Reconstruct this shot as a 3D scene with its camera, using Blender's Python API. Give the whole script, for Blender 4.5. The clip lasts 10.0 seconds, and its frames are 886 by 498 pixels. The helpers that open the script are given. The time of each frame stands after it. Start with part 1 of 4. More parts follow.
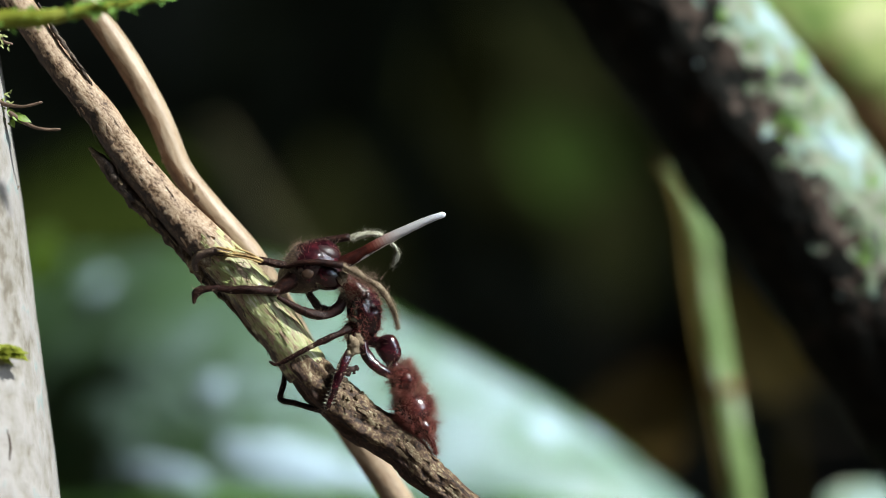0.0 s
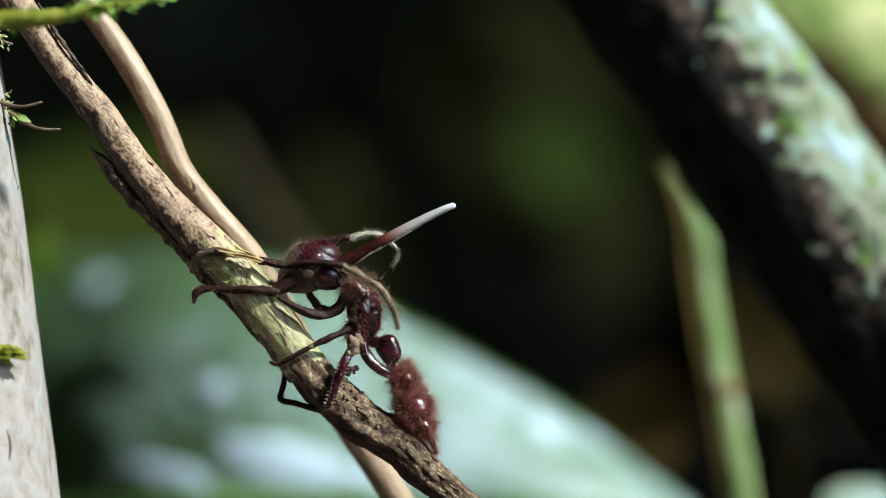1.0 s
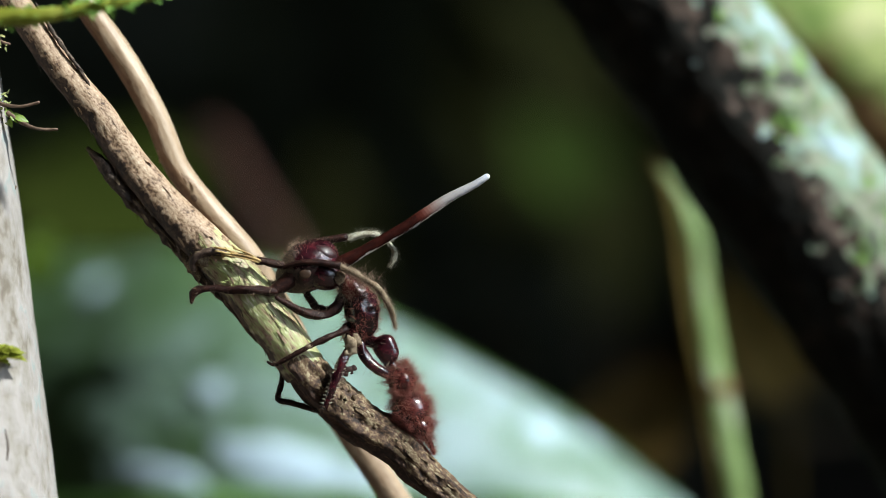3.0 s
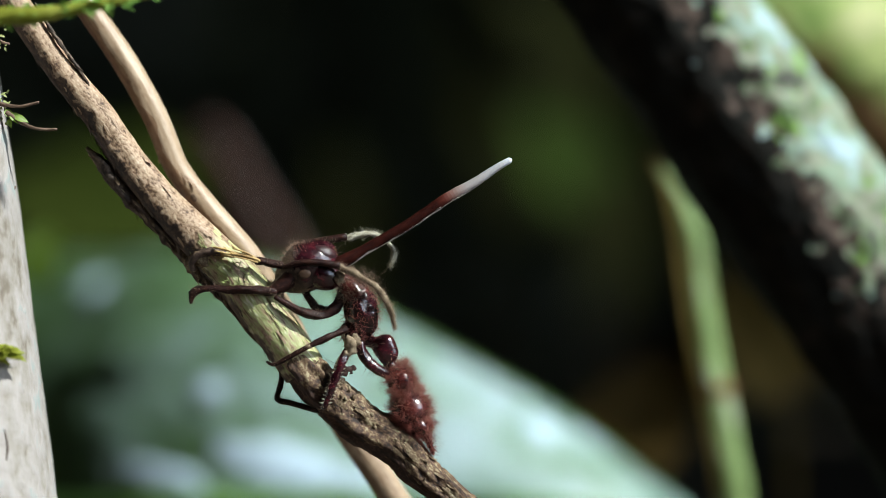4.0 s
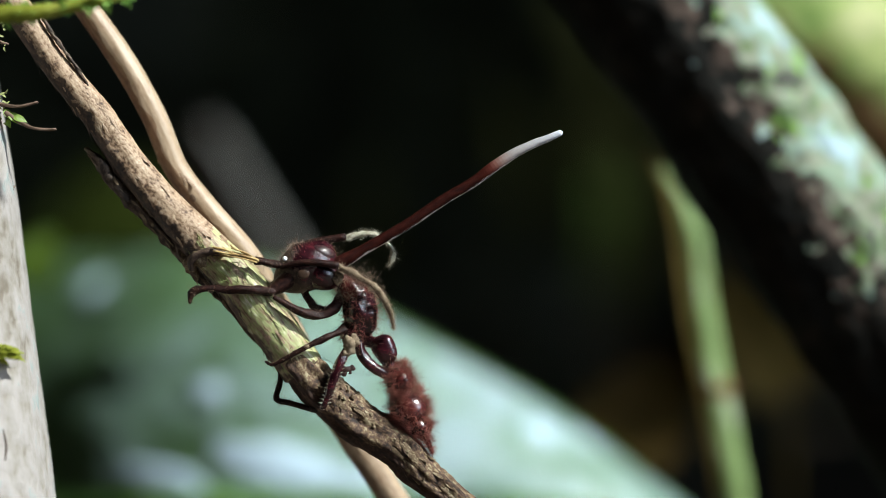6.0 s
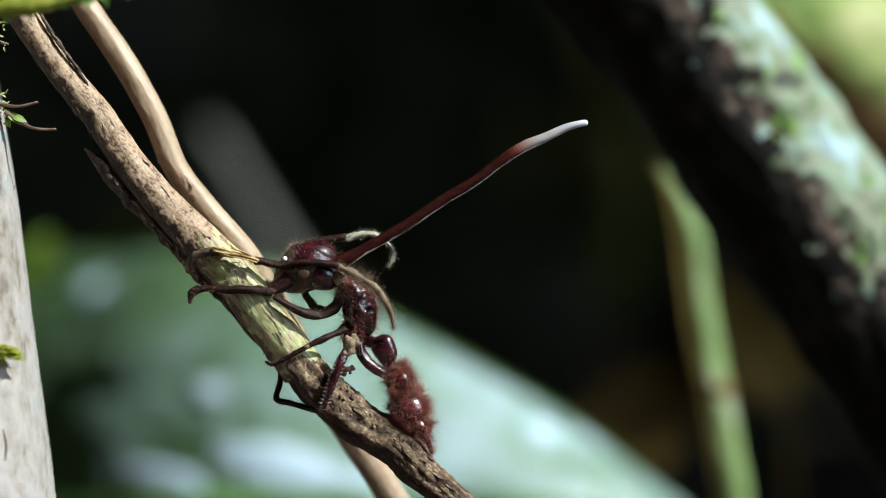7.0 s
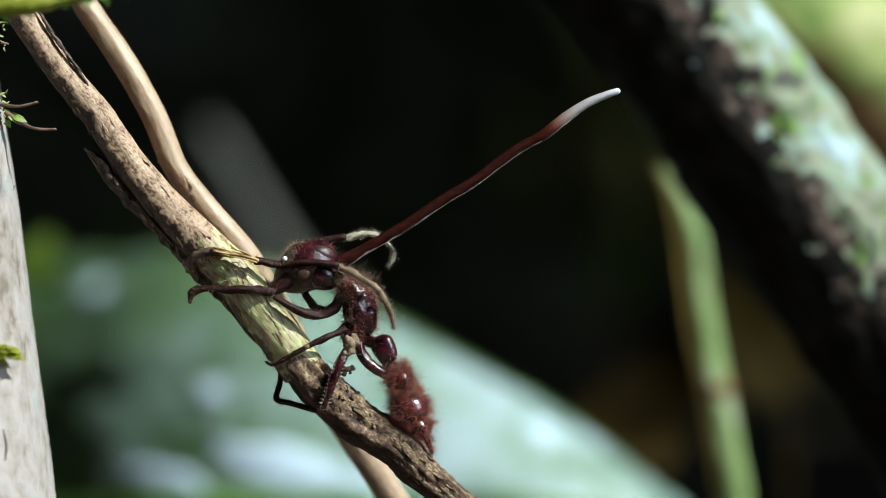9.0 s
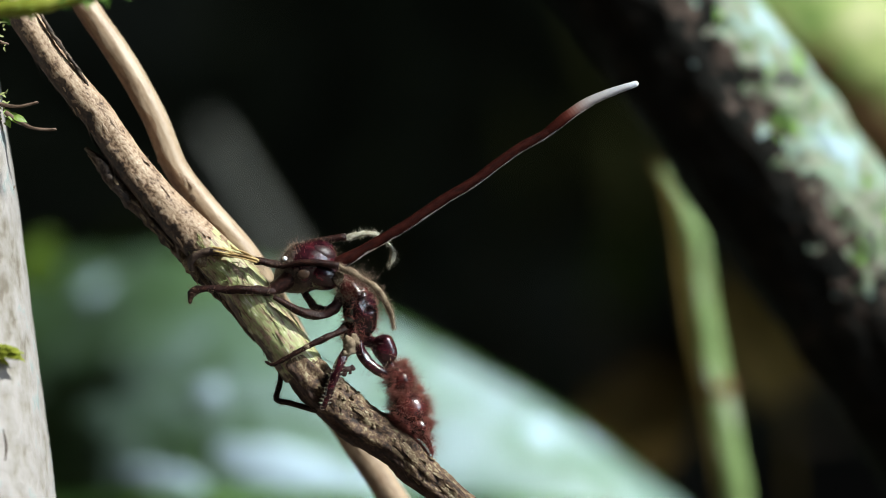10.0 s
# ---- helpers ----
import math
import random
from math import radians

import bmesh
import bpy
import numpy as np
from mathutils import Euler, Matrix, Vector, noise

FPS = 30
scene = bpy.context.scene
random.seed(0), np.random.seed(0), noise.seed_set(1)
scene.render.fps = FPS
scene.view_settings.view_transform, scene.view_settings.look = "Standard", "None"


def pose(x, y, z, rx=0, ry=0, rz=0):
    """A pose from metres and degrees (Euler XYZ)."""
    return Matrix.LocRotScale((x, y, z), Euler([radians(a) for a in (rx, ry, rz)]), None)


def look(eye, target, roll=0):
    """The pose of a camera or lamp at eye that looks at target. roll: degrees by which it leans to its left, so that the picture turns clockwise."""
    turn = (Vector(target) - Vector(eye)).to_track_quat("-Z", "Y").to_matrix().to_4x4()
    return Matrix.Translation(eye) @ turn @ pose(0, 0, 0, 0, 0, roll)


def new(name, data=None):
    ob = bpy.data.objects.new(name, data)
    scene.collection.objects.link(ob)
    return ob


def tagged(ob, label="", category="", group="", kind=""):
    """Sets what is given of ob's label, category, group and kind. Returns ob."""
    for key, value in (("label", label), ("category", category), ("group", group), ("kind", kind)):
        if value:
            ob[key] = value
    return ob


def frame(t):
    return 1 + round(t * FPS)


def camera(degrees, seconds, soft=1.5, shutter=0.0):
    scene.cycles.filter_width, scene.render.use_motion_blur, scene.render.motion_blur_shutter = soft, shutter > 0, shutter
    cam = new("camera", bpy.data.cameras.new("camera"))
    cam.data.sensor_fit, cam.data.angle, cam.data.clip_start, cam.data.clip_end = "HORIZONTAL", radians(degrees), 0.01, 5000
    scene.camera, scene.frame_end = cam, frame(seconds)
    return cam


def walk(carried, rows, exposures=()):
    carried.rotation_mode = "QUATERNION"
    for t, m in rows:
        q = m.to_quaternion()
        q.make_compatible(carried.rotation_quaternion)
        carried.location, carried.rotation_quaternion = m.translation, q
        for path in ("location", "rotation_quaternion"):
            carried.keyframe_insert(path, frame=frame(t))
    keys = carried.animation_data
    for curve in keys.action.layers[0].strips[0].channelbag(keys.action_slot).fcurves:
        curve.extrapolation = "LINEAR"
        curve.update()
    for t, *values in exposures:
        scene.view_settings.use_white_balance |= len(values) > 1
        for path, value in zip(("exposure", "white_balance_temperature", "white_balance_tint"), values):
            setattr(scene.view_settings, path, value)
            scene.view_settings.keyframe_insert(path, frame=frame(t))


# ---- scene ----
# A dead ant clamped to a forest vine, a pale fungus stalk growing from its neck.
# The view is 78.4 mm wide in the plane of the ant, 202 mm before the lens.
SPAN, FAR, HIGH = 0.0784, 0.2017, 0.25
cam = camera(22.0, 10.0, soft=0.7)
cam.data.dof.use_dof = True
cam.data.dof.focus_distance = FAR - 0.001
cam.data.dof.aperture_fstop = 8.5


def eye(dx):
    """The camera, panned so that its aim slides dx mm to the right in the plane of the ant."""
    return look((0, -FAR, HIGH), (dx / 1000, 0, HIGH))


walk(cam, [(0, eye(0)), (1.6, eye(0)), (2.0, eye(0.08)), (2.5, eye(0.17)), (4.0, eye(0.26)), (4.5, eye(0.30)),
           (5.5, eye(0.35)), (7.0, eye(0.36)), (10.0, eye(0.35))])


def at(a, b, d=0.0):
    """The place d mm behind the plane of the ant, a and b in twentieths of a millimetre right and down from the view's corner."""
    k = (1 + d / 1000 / FAR) * SPAN / 1568
    return Vector(((a - 784) * k, d / 1000, HIGH + (441 - b) * k))


PX = SPAN / 1568

# ---- world, sun ----
SUN_FROM = Vector((0.62, -0.34, 0.71)).normalized()
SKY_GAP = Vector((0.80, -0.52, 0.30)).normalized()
world = bpy.data.worlds.new("sky")
scene.world = world
world.use_nodes = True
nt = world.node_tree
sky = nt.nodes.new("ShaderNodeTexSky")
sky.sky_type, sky.sun_disc = "NISHITA", False
sky.sun_elevation = math.asin(SUN_FROM.z)
sky.sun_rotation = math.atan2(SUN_FROM.x, SUN_FROM.y)
nt.links.new(sky.outputs[0], nt.nodes["Background"].inputs[0])
nt.nodes["Background"].inputs[1].default_value = 0.09
sun = new("sun", bpy.data.lights.new("sun", "SUN"))
sun.data.energy, sun.data.angle, sun.data.color = 4.55, radians(2.5), (0.95, 1.0, 0.96)
sun.matrix_world = look(SUN_FROM * 4, (0, 0, 0))
# Area lamp added as bluish fill, standing in for sky through an unseen gap
gap = new("sky_fill", bpy.data.lights.new("sky_fill", "AREA"))
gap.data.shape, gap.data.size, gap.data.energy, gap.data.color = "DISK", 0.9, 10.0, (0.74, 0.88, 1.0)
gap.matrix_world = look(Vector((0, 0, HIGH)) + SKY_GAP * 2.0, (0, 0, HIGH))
scene.view_settings.exposure = 0.66


# ---- materials ----
def material(name, stops, size=1.0, rough=0.6, bump=0.3, stretch=(1, 1, 1), fine=6.0, wet=0.0, metal=0.0, thin=0.0, spread=0.35, sheen=0.0, grain=False, gloss=0.5):
    """A surface of two grains: colour stops mixed by a coarse noise of `size` mm and a fine one, with bump.
    grain: it runs with the limb that it covers."""
    m = bpy.data.materials.new(name)
    m.use_nodes = True
    n, l = m.node_tree.nodes, m.node_tree.links
    b = n["Principled BSDF"]
    co, mp = n.new("ShaderNodeTexCoord"), n.new("ShaderNodeMapping")
    mp.inputs["Scale"].default_value = stretch
    l.new(co.outputs["UV" if grain else "Object"], mp.inputs["Vector"])
    big, small = n.new("ShaderNodeTexNoise"), n.new("ShaderNodeTexNoise")
    big.inputs["Scale"].default_value, big.inputs["Detail"].default_value = 1000 / size, 5
    small.inputs["Scale"].default_value, small.inputs["Detail"].default_value = 1000 / size * fine, 6
    mix, ramp = n.new("ShaderNodeMix"), n.new("ShaderNodeValToRGB")
    mix.inputs[0].default_value = 0.4
    for t in (big, small):
        l.new(mp.outputs[0], t.inputs["Vector"])
    l.new(big.outputs["Fac"], mix.inputs[2])
    l.new(small.outputs["Fac"], mix.inputs[3])
    l.new(mix.outputs[0], ramp.inputs[0])
    e = ramp.color_ramp.elements
    lo, hi = 0.5 - spread / 2, 0.5 + spread / 2
    while len(e) < len(stops):
        e.new(0.5)
    for i, c in enumerate(stops):
        e[i].position, e[i].color = lo + (hi - lo) * i / max(1, len(stops) - 1), (*c, 1)
    l.new(ramp.outputs[0], b.inputs["Base Color"])
    b.inputs["Roughness"].default_value, b.inputs["Metallic"].default_value = rough, metal
    b.inputs["Coat Weight"].default_value, b.inputs["Coat Roughness"].default_value = wet, 0.12
    b.inputs["Specular IOR Level"].default_value = gloss
    b.inputs["Sheen Weight"].default_value = sheen
    bp = n.new("ShaderNodeBump")
    bp.inputs["Strength"].default_value, bp.inputs["Distance"].default_value = bump, size / 6000
    l.new(mix.outputs[0], bp.inputs["Height"])
    l.new(bp.outputs[0], b.inputs["Normal"])
    l.new(bp.outputs[0], b.inputs["Coat Normal"])
    if thin:
        tr, add = n.new("ShaderNodeBsdfTranslucent"), n.new("ShaderNodeMixShader")
        l.new(ramp.outputs[0], tr.inputs[0])
        add.inputs[0].default_value = thin
        l.new(b.outputs[0], add.inputs[1])
        l.new(tr.outputs[0], add.inputs[2])
        l.new(add.outputs[0], n["Material Output"].inputs[0])
    return m


def flank_bark_and_shade(m, stops, phase, girth, edge, ragged, size, sharp=6.0):
    """Another bark, in places with shade put in its colour, on one flank of a limb, met along a ragged edge: by the way
    round the limb that the grain's first axis gives.
    """
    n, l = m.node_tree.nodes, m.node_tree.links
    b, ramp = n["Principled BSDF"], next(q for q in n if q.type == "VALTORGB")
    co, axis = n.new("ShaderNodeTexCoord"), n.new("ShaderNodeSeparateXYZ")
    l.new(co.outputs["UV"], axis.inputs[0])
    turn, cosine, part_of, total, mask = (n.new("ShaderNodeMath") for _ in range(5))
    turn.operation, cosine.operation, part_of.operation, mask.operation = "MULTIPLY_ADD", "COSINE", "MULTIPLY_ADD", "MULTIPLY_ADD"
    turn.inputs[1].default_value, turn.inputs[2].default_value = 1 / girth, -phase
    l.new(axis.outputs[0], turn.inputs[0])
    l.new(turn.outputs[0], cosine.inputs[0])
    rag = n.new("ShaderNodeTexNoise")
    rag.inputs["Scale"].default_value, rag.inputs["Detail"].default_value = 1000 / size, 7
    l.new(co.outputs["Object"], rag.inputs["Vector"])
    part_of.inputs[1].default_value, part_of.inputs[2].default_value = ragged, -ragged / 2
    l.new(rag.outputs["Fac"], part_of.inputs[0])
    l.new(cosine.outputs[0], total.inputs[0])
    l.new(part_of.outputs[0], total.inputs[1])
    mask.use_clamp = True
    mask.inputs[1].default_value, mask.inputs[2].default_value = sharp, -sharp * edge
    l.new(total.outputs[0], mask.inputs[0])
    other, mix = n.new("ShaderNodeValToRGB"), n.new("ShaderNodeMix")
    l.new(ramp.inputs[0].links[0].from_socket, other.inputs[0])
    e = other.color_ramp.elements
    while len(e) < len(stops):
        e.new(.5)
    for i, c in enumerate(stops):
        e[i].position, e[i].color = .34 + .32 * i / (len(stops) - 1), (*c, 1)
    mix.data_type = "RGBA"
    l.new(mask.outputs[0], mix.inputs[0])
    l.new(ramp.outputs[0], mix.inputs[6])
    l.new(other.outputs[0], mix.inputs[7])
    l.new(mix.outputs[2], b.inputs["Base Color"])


VINE = material("vine_bark", [(.06, .03, .015), (.19, .115, .066), (.33, .225, .145), (.39, .275, .18), (.48, .375, .27)], .75, .65, 1.0, fine=4, stretch=(1, .55, 1), spread=.30, grain=True)
VINE2 = material("vine_skin", [(.22, .135, .08), (.37, .27, .18), (.43, .33, .235)], 2.6, .5, .25, fine=6, stretch=(1, .5, 1), spread=.4, grain=True)
GREENBARK = material("green_bark", [(.035, .021, .012), (.20, .13, .07), (.36, .29, .17), (.34, .37, .15), (.46, .46, .26), (.64, .60, .46)], .5, .55, 1.0, fine=4, stretch=(1, .16, 1), spread=.34, grain=True)
ROUGHBARK = material("rough_bark", [(.016, .008, .005), (.062, .032, .018), (.14, .085, .046), (.29, .235, .14)], .8, .8, 1.0, fine=4, stretch=(1, .6, 1), spread=.28, grain=True)
DARKBARK = material("dark_bark", [(.010, .007, .005), (.035, .022, .015), (.09, .06, .042), (.2, .15, .11)], 1.0, .75, .8)
FLAKE = material("bark_flake", [(.10, .06, .04), (.30, .2, .13), (.5, .38, .28)], 1.0, .7, .5)
CRUMB = material("bark_crumb", [(.032, .017, .009), (.13, .085, .046), (.36, .31, .20)], .8, .8, .8)
GREENFIBRE = material("green_fibre", [(.16, .2, .05), (.4, .44, .18)], .6, .6, .3)
# near black: shade on the branch's far side is put in the bark's colour
SHADEDBARK = material("shaded_log_bark", [(.004, .004, .0035), (.007, .007, .006), (.012, .012, .01), (.04, .032, .027)], 4.0, .85, 1.0, gloss=.12)
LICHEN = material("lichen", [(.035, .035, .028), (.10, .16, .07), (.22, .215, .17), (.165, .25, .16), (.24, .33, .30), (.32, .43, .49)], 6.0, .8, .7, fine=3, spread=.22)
MOSS = material("moss", [(.05, .13, .02), (.16, .32, .05), (.32, .50, .12)], 3.0, .8, .5, thin=.3)
OLIVE = material("olive_moss", [(.10, .13, .01), (.24, .27, .02), (.36, .38, .06)], 4.0, .6, .4, thin=.3)
PALEFRAY = material("pale_fray", [(.14, .12, .08), (.34, .32, .24), (.50, .48, .40)], .6, .9, .8)
MOSSPALE = material("pale_moss", [(.14, .26, .05), (.40, .52, .16), (.66, .70, .32), (.85, .82, .52)], 9.0, .8, .5, thin=.3, fine=3, spread=.24)
SAPLING = material("sapling_bark", [(.17, .145, .115), (.265, .24, .21), (.31, .285, .265), (.35, .32, .305), (.28, .315, .305)], 5.0, .65, .8, fine=4, stretch=(1, .7, 1), spread=.28, grain=True)
CHITIN = material("ant_shell", [(.005, .0013, .0025), (.026, .0045, .008), (.085, .013, .018)], .7, .2, .4, wet=1.0, fine=4)
DULLCHITIN = material("dull_shell", [(.005, .0015, .0025), (.024, .006, .008), (.06, .016, .018)], .5, .42, .8, wet=.2, fine=4)
REDCHITIN = material("red_shell", [(.03, .008, .008), (.075, .016, .014), (.13, .03, .022)], 1.2, .26, .12, wet=1.0, fine=8)
LEGSHELL = material("leg_shell", [(.006, .002, .002), (.018, .006, .005), (.055, .02, .013)], .4, .5, 1.0, fine=4, gloss=.16)
for m in (CHITIN, REDCHITIN, LEGSHELL):
    next(q for q in m.node_tree.nodes if q.type == "BUMP").inputs["Distance"].default_value *= 1.5
TWIGGY = material("dry_twig", [(.08, .045, .03), (.2, .13, .09)], 1.0, .7, .5)
STRAW = material("straw", [(.14, .075, .03), (.38, .25, .09), (.60, .45, .20)], 0.7, .6, .5)
FUZZ = material("beige_fuzz", [(.08, .055, .035), (.20, .145, .09), (.40, .33, .23)], 0.7, .9, .8)
HAIR = material("red_hair", [(.06, .012, .010), (.21, .05, .036), (.42, .18, .13)], 1.2, .5, .0)
PALEHAIR = material("pale_hair", [(.16, .10, .065), (.36, .26, .18)], 2.0, .6, .0)
LEAF = material("broad_leaf", [(.17, .31, .13), (.25, .41, .26), (.40, .57, .52), (.54, .70, .74)], 18, .30, .3, wet=.3, fine=4)
DUSTY = material("dusty_shell", [(.018, .008, .007), (.05, .028, .020), (.12, .08, .055)], .5, .6, 1.0, fine=4)
# the leaf's colour pales and turns bluer towards its tip
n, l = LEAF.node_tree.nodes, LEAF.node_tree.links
where, axis, paling, add = n.new("ShaderNodeTexCoord"), n.new("ShaderNodeSeparateXYZ"), n.new("ShaderNodeMapRange"), n.new("ShaderNodeMath")
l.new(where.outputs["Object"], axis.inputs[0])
l.new(axis.outputs[0], paling.inputs[0])
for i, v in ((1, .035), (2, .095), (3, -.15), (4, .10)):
    paling.inputs[i].default_value = v
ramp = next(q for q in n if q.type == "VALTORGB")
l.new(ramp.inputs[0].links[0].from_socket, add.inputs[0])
l.new(paling.outputs[0], add.inputs[1])
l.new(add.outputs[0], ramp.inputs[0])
LEAFEDGE = material("leaf_rim", [(.07, .18, .03), (.16, .30, .07)], 6, .5, .2, thin=.3)
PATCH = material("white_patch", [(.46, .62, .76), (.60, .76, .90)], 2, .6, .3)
STEMG = material("green_stem", [(.11, .12, .05), (.15, .23, .07), (.22, .33, .12), (.42, .47, .33)], 9, .6, .6, stretch=(1, .5, 1), spread=.3, fine=4, grain=True)
BROWNLEAF = material("brown_leaf", [(.05, .035, .009), (.12, .084, .022), (.18, .13, .04)], 10, .8, .4, thin=.2, gloss=.1)
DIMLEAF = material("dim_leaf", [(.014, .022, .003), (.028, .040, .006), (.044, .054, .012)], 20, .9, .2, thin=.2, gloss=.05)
HAZELEAF = material("haze_leaf", [(.050, .052, .016), (.074, .078, .024), (.095, .10, .03)], 20, .9, .2, thin=.2, gloss=.05)
BROWN = material("brown_limb", [(.08, .036, .012), (.23, .115, .04), (.34, .20, .09)], 8, .8, .8)
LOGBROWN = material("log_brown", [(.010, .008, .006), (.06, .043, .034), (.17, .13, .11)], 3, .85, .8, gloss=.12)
DEADLEAF = material("dead_leaf", [(.026, .016, .004), (.054, .034, .008), (.088, .056, .016)], 8, .75, .5, thin=.2, gloss=.1)
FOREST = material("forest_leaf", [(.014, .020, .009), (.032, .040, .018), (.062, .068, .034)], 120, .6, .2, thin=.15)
LITTER = material("leaf_litter", [(.012, .009, .006), (.04, .028, .016), (.09, .06, .035)], 60, .9, 1.0)
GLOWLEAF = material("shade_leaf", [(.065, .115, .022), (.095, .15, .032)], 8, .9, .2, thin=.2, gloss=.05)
BRIGHTLEAF = material("bright_leaf", [(.12, .22, .03), (.26, .38, .06)], 3, .45, .3, thin=.35)
# one stick's tones, from its lit grey down to its shaded olive
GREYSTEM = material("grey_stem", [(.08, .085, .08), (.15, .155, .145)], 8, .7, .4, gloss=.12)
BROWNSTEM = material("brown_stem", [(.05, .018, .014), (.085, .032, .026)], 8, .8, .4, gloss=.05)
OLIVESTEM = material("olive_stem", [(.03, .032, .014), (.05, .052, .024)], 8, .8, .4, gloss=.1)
DEW = material("dew", [(.8, .84, .88), (.9, .92, .95)], 1.0, .08, .0, wet=1.0)
EYE = material("eye", [(.03, .016, .010), (.075, .042, .026)], 0.6, .5, .3, gloss=.3)
SCRAP = material("scrap", [(.018, .006, .005), (.05, .016, .011)], 0.8, .7, .6)


# ---- building helpers ----
ORIGIN = {}


def thing(name, base, label, category, group="", kind=""):
    ob = new(name)
    ob.empty_display_size = 0.005
    ob.location = base
    ORIGIN[ob] = Vector(base)
    return tagged(ob, label, category, group, kind)


def mesh_of(name, bm, mats, origin):
    bmesh.ops.translate(bm, verts=bm.verts, vec=-origin)
    me = bpy.data.meshes.new(name)
    bm.to_mesh(me)
    bm.free()
    for m in (mats if isinstance(mats, (list, tuple)) else [mats]):
        me.materials.append(m)
    for p in me.polygons:
        p.use_smooth = True
    return me


def part(name, bm, mats, parent, label=""):
    """One mesh under a thing or a part; bm is in world space."""
    o = ORIGIN[parent]
    ob = new(name, mesh_of(name, bm, mats, o))
    ob.parent = parent
    ORIGIN[ob] = o
    return tagged(ob, label)


def single(name, bm, mats, base, label, category, group="", kind=""):
    ob = new(name, mesh_of(name, bm, mats, Vector(base)))
    ob.location = base
    ORIGIN[ob] = Vector(base)
    return tagged(ob, label, category, group, kind)


def spline(pts, step):
    """A smooth line through (place, radius) pairs that never overshoots, resampled to about `step` metres."""
    q = [(Vector(p), r) for p, r in pts]
    h = [max(1e-9, (b[0] - a[0]).length) for a, b in zip(q, q[1:])]
    v = [(b[0] - a[0]) / k for a, b, k in zip(q, q[1:], h)]
    way = [v[0]] + [(v[i] * h[i + 1] + v[i + 1] * h[i]) / (h[i] + h[i + 1]) for i in range(len(v) - 1)] + [v[-1]]
    out = []
    for i, k in enumerate(h):
        n = max(2, int(k / step))
        for j in range(n):
            t = j / n
            a, b = 2 * t ** 3 - 3 * t * t + 1, t ** 3 - 2 * t * t + t
            c, d = 3 * t * t - 2 * t ** 3, t ** 3 - t * t
            out.append((q[i][0] * a + way[i] * (b * k) + q[i + 1][0] * c + way[i + 1] * (d * k), q[i][1] + (q[i + 1][1] - q[i][1]) * t))
    return out + [q[-1]]


def tube(bm, pts, sides=12, step=0.0005, rough=0.0, knots=0.0, along=300.0, seed=0, taper=True, choose=None):
    """A tapered limb along a spline. rough: relief by share of the radius, stretched along the limb; knots: coarse swelling."""
    line = spline(pts, step)
    grain = bm.loops.layers.uv.verify()
    rings, runs, u = [], [], None
    s = 0.0
    for i, (p, r) in enumerate(line):
        t = (line[min(i + 1, len(line) - 1)][0] - line[max(i - 1, 0)][0]).normalized()
        if u is None:
            u = t.orthogonal().normalized()
        u = (u - t * u.dot(t)).normalized()
        v = t.cross(u)
        s += (p - line[i - 1][0]).length if i else 0
        ring = []
        for k in range(sides):
            f = 2 * math.pi * k / sides
            d = u * math.cos(f) + v * math.sin(f)
            g = 1.0
            if rough:
                g += rough * noise.noise(Vector((math.cos(f) * 3.1 + seed, math.sin(f) * 3.1, s * along)))
                g += rough * .5 * noise.noise(Vector((math.cos(f) * 7 + seed, math.sin(f) * 7, s * along * 3)))
            if knots:
                g += knots * noise.noise(Vector((math.cos(f) + seed, math.sin(f), s * along * .25)))
            ring.append(bm.verts.new(p + d * r * g))
        rings.append(ring)
        runs.append(s)
    girth = 2 * math.pi * max(r for _, r in line[:len(line) // 2 + 1]) / sides
    for i in range(len(rings) - 1):
        a, b = rings[i], rings[i + 1]
        for k in range(sides):
            fc = bm.faces.new((a[k], a[(k + 1) % sides], b[(k + 1) % sides], b[k]))
            for lp, (du, dv) in zip(fc.loops, ((0, 0), (1, 0), (1, 1), (0, 1))):
                lp[grain].uv = ((k + du) * girth, runs[i + dv])
            if choose:
                fc.material_index = choose(fc.calc_center_median(), i / len(rings))
    for ring, (p, r), other in ((rings[0], line[0], line[1]), (rings[-1], line[-1], line[-2])):
        c = bm.verts.new(p + (p - other[0]).normalized() * r * .5)
        for k in range(sides):
            bm.faces.new((ring[k], ring[(k + 1) % sides], c))
    bmesh.ops.recalc_face_normals(bm, faces=bm.faces)
    return line


def blob(bm, c, radii, turn=None, rough=0.0, freq=900.0, seg=24, shape=None):
    """A rounded body: an ellipsoid turned and roughened; shape bends its unit points."""
    turn = turn or Matrix.Identity(3)
    made = bmesh.ops.create_uvsphere(bm, u_segments=seg, v_segments=seg // 2 + 2, radius=1)["verts"]
    for v in made:
        q = v.co.copy()
        if shape:
            q = shape(q)
        q = Vector((q.x * radii[0], q.y * radii[1], q.z * radii[2]))
        w = turn @ q
        if rough:
            w *= 1 + rough * noise.noise((w + c) * freq) + rough * .5 * noise.noise((w + c) * freq * 2.7)
        v.co = c + w
    return made


